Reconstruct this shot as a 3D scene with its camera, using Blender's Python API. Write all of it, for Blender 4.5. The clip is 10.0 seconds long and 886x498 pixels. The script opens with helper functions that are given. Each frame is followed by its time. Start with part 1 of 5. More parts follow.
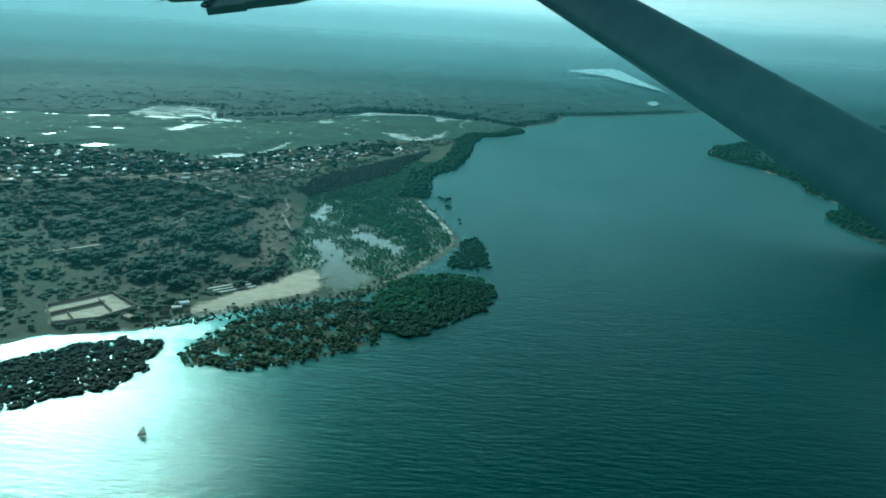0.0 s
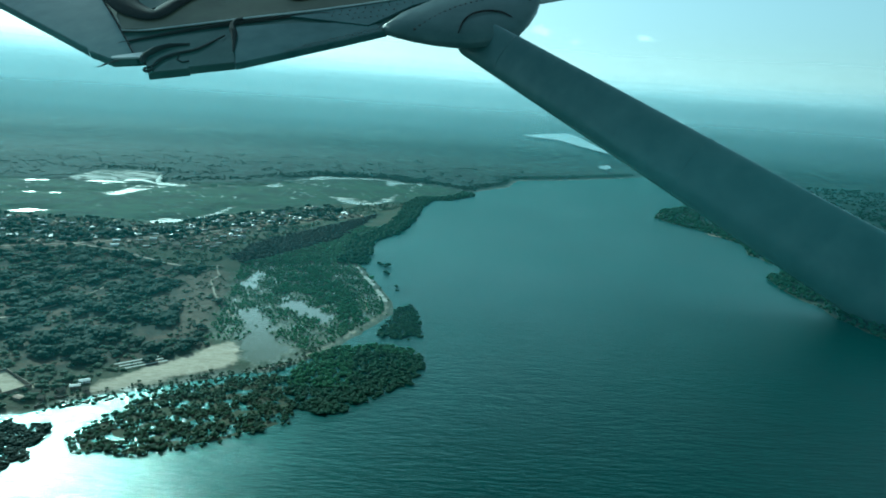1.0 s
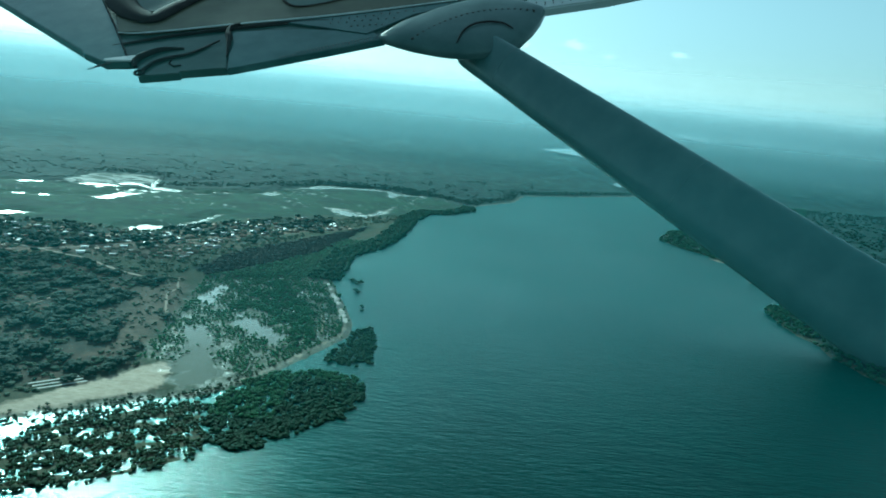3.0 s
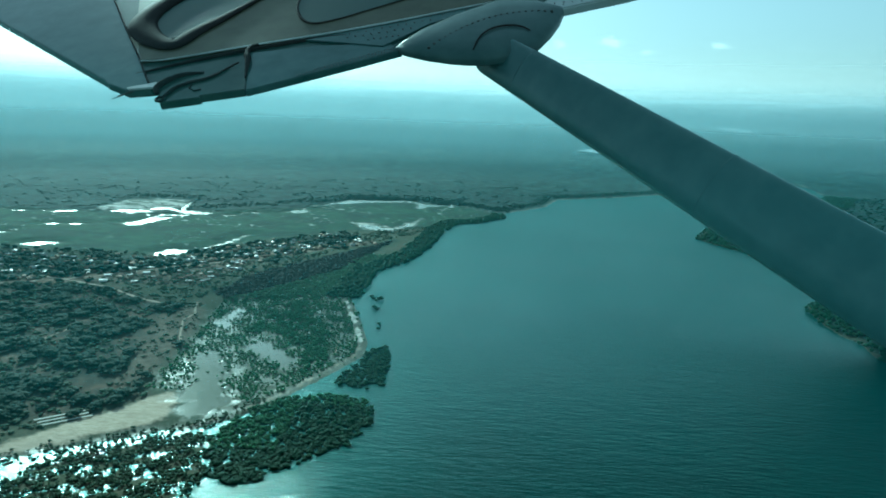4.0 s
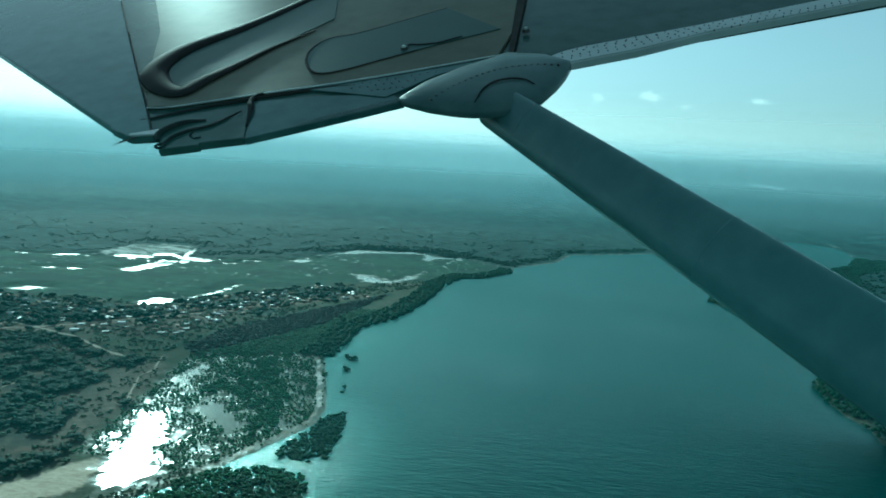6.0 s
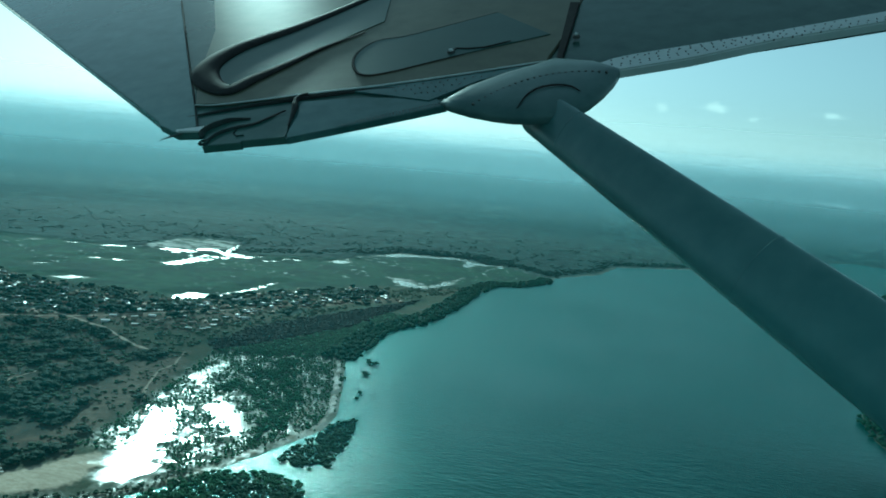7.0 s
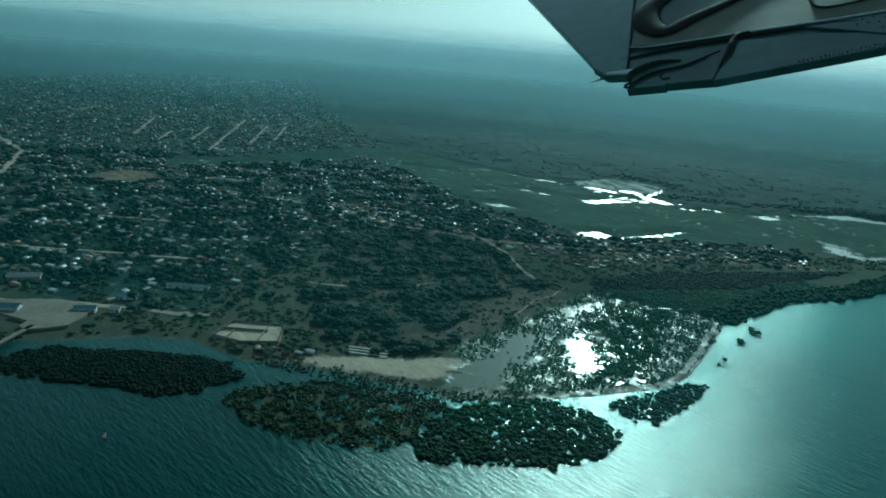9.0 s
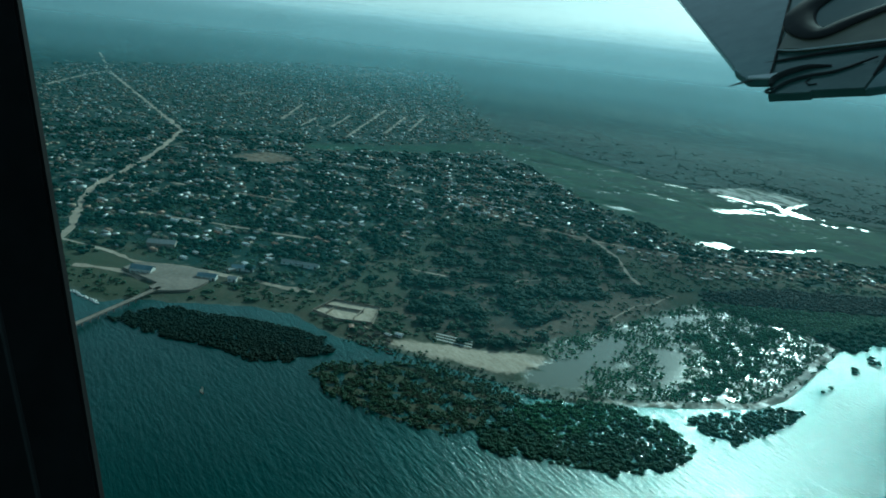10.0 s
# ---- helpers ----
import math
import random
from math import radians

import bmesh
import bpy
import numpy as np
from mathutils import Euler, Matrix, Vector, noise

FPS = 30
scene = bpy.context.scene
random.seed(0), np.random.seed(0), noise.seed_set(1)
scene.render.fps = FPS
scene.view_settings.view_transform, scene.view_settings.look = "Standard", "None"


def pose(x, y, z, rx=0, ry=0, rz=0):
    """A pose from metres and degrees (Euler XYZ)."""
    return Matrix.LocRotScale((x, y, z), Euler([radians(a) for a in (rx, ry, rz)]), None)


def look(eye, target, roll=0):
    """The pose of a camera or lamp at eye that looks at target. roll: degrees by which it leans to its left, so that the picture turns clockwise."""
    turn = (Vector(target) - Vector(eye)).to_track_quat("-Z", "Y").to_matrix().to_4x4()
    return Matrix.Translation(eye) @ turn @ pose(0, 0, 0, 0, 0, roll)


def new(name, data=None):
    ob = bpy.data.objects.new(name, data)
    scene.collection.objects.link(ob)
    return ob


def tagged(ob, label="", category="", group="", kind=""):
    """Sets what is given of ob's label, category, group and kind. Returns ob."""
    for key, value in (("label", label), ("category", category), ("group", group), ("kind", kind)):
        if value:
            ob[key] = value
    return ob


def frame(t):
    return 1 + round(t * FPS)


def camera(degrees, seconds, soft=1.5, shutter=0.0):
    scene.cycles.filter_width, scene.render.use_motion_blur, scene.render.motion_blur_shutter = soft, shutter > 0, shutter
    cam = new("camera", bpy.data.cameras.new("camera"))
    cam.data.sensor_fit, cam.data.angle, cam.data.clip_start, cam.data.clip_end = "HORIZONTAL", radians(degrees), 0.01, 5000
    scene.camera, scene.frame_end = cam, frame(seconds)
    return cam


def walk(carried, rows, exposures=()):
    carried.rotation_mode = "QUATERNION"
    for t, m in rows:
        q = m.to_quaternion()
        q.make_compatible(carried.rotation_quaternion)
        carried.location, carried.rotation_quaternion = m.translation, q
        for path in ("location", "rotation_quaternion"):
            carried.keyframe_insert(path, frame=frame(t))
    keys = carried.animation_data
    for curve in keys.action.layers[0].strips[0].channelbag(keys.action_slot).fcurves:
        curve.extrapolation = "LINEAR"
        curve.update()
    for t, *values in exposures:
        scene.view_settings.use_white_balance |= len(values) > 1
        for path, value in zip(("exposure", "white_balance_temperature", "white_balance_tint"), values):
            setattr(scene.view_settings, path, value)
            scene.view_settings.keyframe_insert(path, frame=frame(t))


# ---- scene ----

# ================= camera and its flight =================
cam = camera(63.0, 10.0, soft=1.8)
# seconds, eye (m), turn about x, y, z (degrees)
FLIGHT = [
    (0, 0.05, 0.04, 195.08, 72.95, -3.68, -0.32),
    (0.5, 15.05, 9.42, 196.16, 74.72, -4.71, -2.54),
    (1, 29.84, 18.74, 197.22, 78.01, -3.97, -3.09),
    (1.5, 44.42, 28.00, 198.33, 76.61, -4.38, -3.82),
    (2, 58.77, 37.21, 199.54, 78.01, -4.74, -2.93),
    (3.5, 100.93, 65.36, 204.99, 78.62, -4.31, 0.78),
    (4, 115.03, 74.98, 207.18, 78.99, -2.09, 2.30),
    (4.5, 129.13, 84.74, 209.24, 81.08, -4.72, 2.29),
    (5, 143.01, 94.69, 211.12, 82.01, -3.94, 4.01),
    (5.5, 156.70, 104.84, 212.83, 82.45, -3.26, 4.87),
    (7, 195.60, 135.64, 216.61, 82.72, -5.07, 9.84),
    (7.5, 209.08, 144.50, 218.42, 80.66, -7.20, 23.90),
    (8, 222.96, 153.11, 220.36, 80.74, -6.33, 36.51),
    (8.5, 237.42, 161.73, 222.22, 79.31, -6.38, 41.80),
    (9, 252.11, 170.34, 224.13, 75.06, -4.94, 45.44),
    (9.5, 267.18, 179.54, 227.00, 72.21, -4.09, 54.70),
    (10, 282.97, 189.45, 230.41, 73.53, -6.24, 57.13),
]
LIGHT = [(0.0, 0.38, 4600, -39.5), (0.5, 0.46, 4600, -39.0), (4.5, 0.38, 4590, -39.8), (5.5, 0.20, 4580, -41.0), (7.0, 0.02, 4590, -40.5), (7.5, -0.18, 4600, -40.0), (8.0, -0.40, 4600, -39.5), (9.0, -0.66, 4600, -38.0), (9.5, -0.74, 4600, -37.0), (10.0, -0.30, 4600, -36.0)]
walk(cam, [(t, pose(x, y, z, rx, ry, rz)) for t, x, y, z, rx, ry, rz in FLIGHT], LIGHT)

# ================= sky and sun =================
SUN_AZ, SUN_EL = -29.0, 24.5      # degrees from +y towards +x; above the horizon
world = bpy.data.worlds.new("sky")
scene.world = world
world.use_nodes = True
wn = world.node_tree.nodes
sky = wn.new("ShaderNodeTexSky")
sky.sky_type, sky.sun_disc = "NISHITA", False
sky.sun_elevation, sky.sun_rotation = radians(SUN_EL), radians(SUN_AZ)
sky.air_density, sky.dust_density, sky.ozone_density = 1.0, 0.8, 3.0
wn["Background"].inputs["Strength"].default_value = 0.085
soft_sky = wn.new("ShaderNodeHueSaturation")
soft_sky.inputs["Saturation"].default_value = 0.38
world.node_tree.links.new(sky.outputs[0], soft_sky.inputs["Color"])
# a few small fair-weather clouds low in the sky: bearing and height (degrees), width and height (degrees), how white
CLOUDS = [(10.2, 5.3, 1.8, 0.75, 0.8), (17.8, 5.1, 1.2, 0.5, 0.7), (6.5, 5.0, 1.1, 0.6, 0.7), (12.8, 4.6, 0.9, 0.35, 0.6), (-5.7, 6.3, 2.8, 1.2, 0.55), (1.5, 9.0, 2.2, 1.2, 0.45), (-52.0, 8.5, 5.0, 1.2, 0.4)]
way = wn.new("ShaderNodeTexCoord")
stretch = wn.new("ShaderNodeMapping")
stretch.inputs["Scale"].default_value = (1.0, 1.0, 1.7)
puffs = wn.new("ShaderNodeTexNoise")
puffs.inputs["Scale"].default_value, puffs.inputs["Detail"].default_value, puffs.inputs["Roughness"].default_value = 70.0, 6.0, 0.62
world.node_tree.links.new(way.outputs["Generated"], stretch.inputs[0])
world.node_tree.links.new(stretch.outputs[0], puffs.inputs["Vector"])


def sky_math(op, a, b):
    node = wn.new("ShaderNodeMath")
    node.operation = op
    for socket, value in zip(node.inputs, (a, b)):
        if isinstance(value, (int, float)):
            socket.default_value = value
        else:
            world.node_tree.links.new(value, socket)
    return node.outputs[0]


cover = None
for bearing, up, wide, tall, white in CLOUDS:
    place = wn.new("ShaderNodeMapping")
    k = [1 / math.tan(radians(wide)), 1 / math.tan(radians(wide)), 1 / math.tan(radians(tall))]
    c = (math.cos(radians(up)) * math.sin(radians(bearing)), math.cos(radians(up)) * math.cos(radians(bearing)), math.sin(radians(up)))
    place.inputs["Scale"].default_value = k
    place.inputs["Location"].default_value = [-p * q for p, q in zip(c, k)]
    ball = wn.new("ShaderNodeTexGradient")
    ball.gradient_type = "SPHERICAL"
    world.node_tree.links.new(way.outputs["Generated"], place.inputs[0])
    world.node_tree.links.new(place.outputs[0], ball.inputs[0])
    edge = wn.new("ShaderNodeMapRange")
    for key, value in zip(("From Min", "From Max", "To Min", "To Max"), (0.42, 0.85, 0.0, white)):
        edge.inputs[key].default_value = value
    lump = sky_math("ADD", ball.outputs["Fac"], sky_math("MULTIPLY", sky_math("SUBTRACT", puffs.outputs["Fac"], 0.5), 1.5))
    inner = sky_math("MULTIPLY", lump, sky_math("GREATER_THAN", ball.outputs["Fac"], 0.001))
    world.node_tree.links.new(inner, edge.inputs["Value"])
    cover = edge.outputs[0] if cover is None else sky_math("MAXIMUM", cover, edge.outputs[0])
cloudy = wn.new("ShaderNodeMix")
cloudy.data_type = "RGBA"
cool = wn.new("ShaderNodeMix")      # the bluish cast of humid air
cool.data_type, cool.blend_type = "RGBA", "MULTIPLY"
cool.inputs[0].default_value, cool.inputs[7].default_value = 1.0, (1.0, 1.0, 1.03, 1.0)
cloudy.inputs[7].default_value = (10.5, 10.6, 10.4, 1.0)
for a, b in ((cover, cloudy.inputs[0]), (soft_sky.outputs[0], cool.inputs[6]), (cool.outputs[2], cloudy.inputs[6]), (cloudy.outputs[2], wn["Background"].inputs["Color"])):
    world.node_tree.links.new(a, b)

sun = new("sun", bpy.data.lights.new("sun", "SUN"))
sun.data.energy, sun.data.angle, sun.data.color = 4.0, radians(6.0), (1.0, 0.95, 0.88)
a, e = radians(SUN_AZ), radians(SUN_EL)
SUN_DIR = Vector((math.sin(a) * math.cos(e), math.cos(a) * math.cos(e), math.sin(e)))
sun.matrix_world = look(SUN_DIR * 900, (0, 0, 0))


# ================= materials =================
class Nodes:
    """A small builder for node materials."""

    def __init__(self, name):
        self.mat = bpy.data.materials.new(name)
        self.mat.use_nodes = True
        self.tree = self.mat.node_tree
        self.bsdf = self.tree.nodes["Principled BSDF"]
        self.geo = self.tree.nodes.new("ShaderNodeNewGeometry")

    def add(self, kind, **inputs):
        n = self.tree.nodes.new(kind)
        for key, value in inputs.items():
            self.put(n.inputs[key.replace("_", " ")], value)
        return n

    def put(self, socket, value):
        if isinstance(value, bpy.types.NodeSocket):
            self.tree.links.new(value, socket)
        else:
            socket.default_value = value

    def noise(self, scale, detail=4.0, rough=0.6, vector=None):
        n = self.add("ShaderNodeTexNoise", Scale=scale, Detail=detail, Roughness=rough)
        self.put(n.inputs["Vector"], vector or self.geo.outputs["Position"])
        return n.outputs["Fac"]

    def math(self, op, a, b=0.0):
        n = self.tree.nodes.new("ShaderNodeMath")
        n.operation = op
        self.put(n.inputs[0], a)
        self.put(n.inputs[1], b)
        return n.outputs[0]

    def ramp(self, value, low, high, a=0.0, b=1.0):
        n = self.add("ShaderNodeMapRange", From_Min=low, From_Max=high, To_Min=a, To_Max=b)
        self.put(n.inputs["Value"], value)
        return n.outputs["Result"]

    def mix(self, fac, a, b):
        n = self.tree.nodes.new("ShaderNodeMix")
        n.data_type = "RGBA"
        for sock, v in ((n.inputs[0], fac), (n.inputs[6], a), (n.inputs[7], b)):
            if isinstance(v, tuple):
                v = (*v, 1.0)
            self.put(sock, v)
        return n.outputs[2]

    def attr(self, name):
        n = self.tree.nodes.new("ShaderNodeAttribute")
        n.attribute_name = name
        return n.outputs["Fac"]

    def bump(self, height, strength, distance):
        n = self.add("ShaderNodeBump", Height=height, Strength=strength, Distance=distance)
        self.put(self.bsdf.inputs["Normal"], n.outputs[0])

    def set(self, **inputs):
        for key, value in inputs.items():
            if isinstance(value, tuple):
                value = (*value, 1.0)
            self.put(self.bsdf.inputs[key.replace("_", " ")], value)
        return self.mat


def plain(name, dark, light, scale, roughness=0.8, metallic=0.0, bump=0.0, own=0.0):
    """Two tones in grain and blotches; own: how much each object differs from the next."""
    n = Nodes(name)
    f = n.math("ADD", n.math("MULTIPLY", n.noise(scale), 0.6), n.math("MULTIPLY", n.noise(scale * 0.13, 3), 0.6))
    if own:
        info = n.tree.nodes.new("ShaderNodeObjectInfo")
        f = n.math("ADD", f, n.ramp(info.outputs["Random"], 0, 1, -own, own))
    n.set(Base_Color=n.mix(n.ramp(f, 0.38, 0.82), dark, light), Roughness=roughness, Metallic=metallic)
    if bump:
        n.bump(n.noise(scale * 2), 0.6, bump)
    return n.mat


def foliage(name, dark, light, dry, glow=2.0):
    """Leaves: tone by clump, and by patches of the stand."""
    n = Nodes(name)
    f = n.math("ADD", n.math("MULTIPLY", n.geo.outputs["Random Per Island"], 0.4), n.math("MULTIPLY", n.noise(0.25, 4), 0.6))
    c = n.mix(n.ramp(f, 0.2, 0.85), dark, light)
    c = n.mix(n.ramp(n.noise(0.035, 3), 0.52, 0.72, 0.0, 0.75), c, dry)
    n.set(Base_Color=c, Roughness=0.7)
    n.bsdf.inputs["Specular IOR Level"].default_value = 0.1
    lift = n.tree.nodes.new("ShaderNodeVectorMath")      # leaves spread flat to the light
    lift.operation = "MULTIPLY_ADD"
    n.put(lift.inputs[0], n.geo.outputs["Normal"])
    lift.inputs[1].default_value, lift.inputs[2].default_value = (0.55, 0.55, 0.55), (0.0, 0.0, 0.75)
    n.bump(n.noise(3.0, 4), 0.5, 0.25)
    n.put(n.bsdf.inputs["Normal"].links[0].from_node.inputs["Normal"], lift.outputs[0])
    through_leaf = n.add("ShaderNodeBsdfTranslucent")
    bright = n.add("ShaderNodeHueSaturation", Value=glow)
    n.put(bright.inputs["Color"], c)
    n.put(through_leaf.inputs["Color"], bright.outputs[0])
    leafy = n.tree.nodes.new("ShaderNodeMixShader")
    leafy.inputs[0].default_value = 0.55
    n.put(leafy.inputs[1], n.bsdf.outputs[0])
    n.put(leafy.inputs[2], through_leaf.outputs[0])
    n.put(n.tree.nodes["Material Output"].inputs["Surface"], leafy.outputs[0])
    return n.mat


def ground_material():
    n = Nodes("ground")
    wob = n.ramp(n.noise(0.045, 6, 0.65), 0.3, 0.7, -9, 9)
    fine = n.ramp(n.noise(0.35, 5, 0.7), 0.3, 0.7, -3, 3)
    wob = n.math("ADD", wob, fine)

    def zone(name, soft, reach=1.0):
        return n.ramp(n.math("ADD", n.attr(name), n.math("MULTIPLY", wob, reach)), -soft, soft)

    grain = n.noise(0.5, 6, 0.7)
    patch = n.noise(0.012, 5, 0.6)
    broad = n.noise(0.0032, 4, 0.55)
    c = n.mix(n.ramp(grain, 0.35, 0.68), (0.036, 0.052, 0.032), (0.096, 0.102, 0.062))
    near_patch = n.noise(0.038, 6, 0.65)
    c = n.mix(n.ramp(near_patch, 0.44, 0.60, 0, 0.85), c, n.mix(n.ramp(grain, 0.35, 0.7), (0.058, 0.056, 0.040), (0.130, 0.108, 0.076)))
    c = n.mix(n.ramp(patch, 0.54, 0.70, 0, 0.7), c, n.mix(n.ramp(grain, 0.35, 0.7), (0.092, 0.080, 0.052), (0.175, 0.140, 0.092)))
    c = n.mix(n.ramp(broad, 0.44, 0.58, 0.0, 0.8), c, n.mix(n.ramp(grain, 0.35, 0.68), (0.045, 0.060, 0.034), (0.072, 0.085, 0.048)))
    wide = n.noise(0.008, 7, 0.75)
    # teal tones bring distance haze into the far forest's colour
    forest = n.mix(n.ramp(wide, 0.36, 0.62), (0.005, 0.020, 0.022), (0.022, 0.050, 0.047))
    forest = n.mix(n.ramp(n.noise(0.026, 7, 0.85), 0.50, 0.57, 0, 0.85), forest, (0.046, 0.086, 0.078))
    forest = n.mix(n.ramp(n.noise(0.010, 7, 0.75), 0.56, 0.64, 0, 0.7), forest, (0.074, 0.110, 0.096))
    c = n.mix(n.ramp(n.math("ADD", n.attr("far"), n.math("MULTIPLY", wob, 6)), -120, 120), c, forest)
    c = n.mix(zone("wood", 12), c, n.mix(n.ramp(near_patch, 0.47, 0.62), (0.038, 0.043, 0.033), (0.120, 0.088, 0.063)))
    c = n.mix(zone("green", 14), c, n.mix(n.ramp(n.noise(0.05, 6, 0.7), 0.35, 0.65), (0.010, 0.040, 0.025), (0.036, 0.088, 0.046)))
    c = n.mix(n.math("MULTIPLY", zone("green", 14), n.ramp(n.noise(0.013, 7, 0.78), 0.47, 0.56, 0, 0.8)), c, (0.009, 0.032, 0.023))
    # glints of tiny pools painted as pale dots on the green flats
    pool_glint = n.math("MULTIPLY", n.ramp(n.noise(0.009, 4, 0.6), 0.52, 0.60), n.ramp(n.noise(0.075, 4, 0.7), 0.60, 0.645))
    c = n.mix(n.math("MULTIPLY", zone("green", 14), pool_glint), c, (0.56, 0.60, 0.54))
    c = n.mix(zone("soil", 6), c, n.mix(n.ramp(n.noise(0.12, 6, 0.7), 0.35, 0.65), (0.066, 0.058, 0.044), (0.170, 0.136, 0.100)))
    # darker ground within the DARK outline
    c = n.mix(zone("dark_band", 5), c, n.mix(n.ramp(n.noise(0.08, 5, 0.7), 0.35, 0.65), (0.005, 0.013, 0.015), (0.012, 0.026, 0.028)))
    vill = n.mix(n.ramp(n.noise(0.055, 6, 0.75), 0.555, 0.63), (0.012, 0.034, 0.028), (0.30, 0.245, 0.185))
    vill = n.mix(n.ramp(n.noise(0.011, 4, 0.6), 0.45, 0.6, 0.0, 0.6), vill, (0.022, 0.054, 0.041))
    c = n.mix(n.math("MULTIPLY", zone("village", 25), n.ramp(n.attr("green"), -10, 10, 1, 0)), c, vill)
    c = n.mix(zone("bare", 6), c, n.mix(n.ramp(n.noise(0.09, 6, 0.7), 0.38, 0.62), (0.10, 0.075, 0.052), (0.27, 0.205, 0.15)))
    wet = n.math("MULTIPLY", zone("mud", 5), n.ramp(n.noise(0.09, 5, 0.65), 0.43, 0.56, 1.0, 0.1))
    c = n.mix(zone("mud", 5), c, n.mix(n.ramp(n.noise(0.10, 6, 0.7), 0.4, 0.62), (0.056, 0.074, 0.050), (0.135, 0.142, 0.104)))
    streak = n.add("ShaderNodeMapping", Rotation=(0, 0, radians(-62)), Scale=(0.4, 1.0, 1.0))
    n.put(streak.inputs["Vector"], n.geo.outputs["Position"])
    c = n.mix(zone("sand", 2.5, 0.45), c, n.mix(n.ramp(n.noise(0.3, 6, 0.8, streak.outputs[0]), 0.30, 0.74), (0.33, 0.265, 0.19), (0.64, 0.55, 0.43)))
    long = n.add("ShaderNodeMapping", Rotation=(0, 0, radians(-20)), Scale=(0.25, 1.0, 1.0))
    n.put(long.inputs["Vector"], n.geo.outputs["Position"])
    c = n.mix(zone("salt", 4), c, n.mix(n.ramp(n.noise(0.07, 6, 0.75, long.outputs[0]), 0.46, 0.56), (0.09, 0.11, 0.085), (0.76, 0.75, 0.70)))
    c = n.mix(zone("shell", 1.5, 0.4), c, n.mix(n.ramp(n.noise(0.3, 5, 0.65), 0.35, 0.65), (0.50, 0.47, 0.40), (0.76, 0.73, 0.65)))
    n.set(Base_Color=c, Roughness=n.ramp(wet, 0.0, 1.0, 0.95, 0.17), Specular_IOR_Level=n.ramp(wet, 0.0, 1.0, 0.1, 0.09))
    n.bump(n.noise(0.9, 5), 0.6, 0.4)
    return n.mat


def water_material():
    n = Nodes("water")
    pos = n.geo.outputs["Position"]
    turn = n.add("ShaderNodeMapping", Rotation=(0, 0, radians(32)), Scale=(0.25, 1.0, 1.0))
    n.put(turn.inputs["Vector"], pos)
    ripples = n.noise(0.36, 4, 0.6, turn.outputs[0])
    swell = n.noise(0.10, 3, 0.5, turn.outputs[0])
    chop = n.noise(2.1, 2, 0.5)
    h = n.math("ADD", n.math("MULTIPLY", ripples, 1.25), n.math("MULTIPLY", swell, 0.9))
    h = n.math("ADD", h, n.math("MULTIPLY", chop, 0.26))
    calm = n.ramp(n.attr("calm"), -4, 4, 1.0, 0.2)
    wind = n.ramp(n.noise(0.0045, 3), 0.35, 0.65, 0.7, 1.15)
    b = n.add("ShaderNodeBump", Height=h, Distance=1.0)
    n.put(b.inputs["Strength"], n.math("MULTIPLY", n.math("MULTIPLY", calm, wind), 0.60))
    n.put(n.bsdf.inputs["Normal"], b.outputs[0])
    deep = n.mix(n.ramp(n.noise(0.006, 4), 0.35, 0.65), (0.0002, 0.0178, 0.0138), (0.0003, 0.0240, 0.0186))
    deep = n.mix(n.ramp(n.attr("shoal"), -22, 2, 0, 0.7), deep, (0.010, 0.046, 0.039))
    deep = n.mix(n.ramp(n.attr("calm"), 0, 8, 0, 1), deep, (0.13, 0.14, 0.105))
    n.set(Base_Color=deep, Roughness=0.6)
    n.bsdf.inputs["Specular IOR Level"].default_value = 0.0
    gloss = n.add("ShaderNodeBsdfGlossy", Color=(1.0, 0.99, 0.94, 1))
    n.put(gloss.inputs["Roughness"], n.math("ADD", n.ramp(n.attr("calm"), -4, 4, 0.115, 0.11), n.ramp(n.attr("inland"), 0, 50, 0.0, 0.16)))
    n.put(gloss.inputs["Normal"], b.outputs[0])
    fresnel = n.add("ShaderNodeFresnel", IOR=1.333, Normal=b.outputs[0])
    surface = n.tree.nodes.new("ShaderNodeMixShader")
    n.put(surface.inputs[0], n.math("MAXIMUM", n.math("MINIMUM", n.math("MULTIPLY", n.math("POWER", fresnel.outputs[0], 1.4), 3.1), n.ramp(n.attr("calm"), -4, 4, 0.32, 0.45)), 0.012))
    n.put(surface.inputs[1], n.bsdf.outputs[0])
    broad = n.add("ShaderNodeBsdfGlossy", Color=(0.44, 0.94, 0.89, 1), Roughness=0.36)      # slopes of the wind chop
    n.put(broad.inputs["Normal"], b.outputs[0])
    lobes = n.tree.nodes.new("ShaderNodeMixShader")
    n.put(lobes.inputs[0], n.ramp(n.attr("calm"), -4, 4, 0.34, 0.0))
    n.put(lobes.inputs[1], gloss.outputs[0])
    n.put(lobes.inputs[2], broad.outputs[0])
    n.put(surface.inputs[2], lobes.outputs[0])
    n.put(n.tree.nodes["Material Output"].inputs["Surface"], surface.outputs[0])
    return n.mat


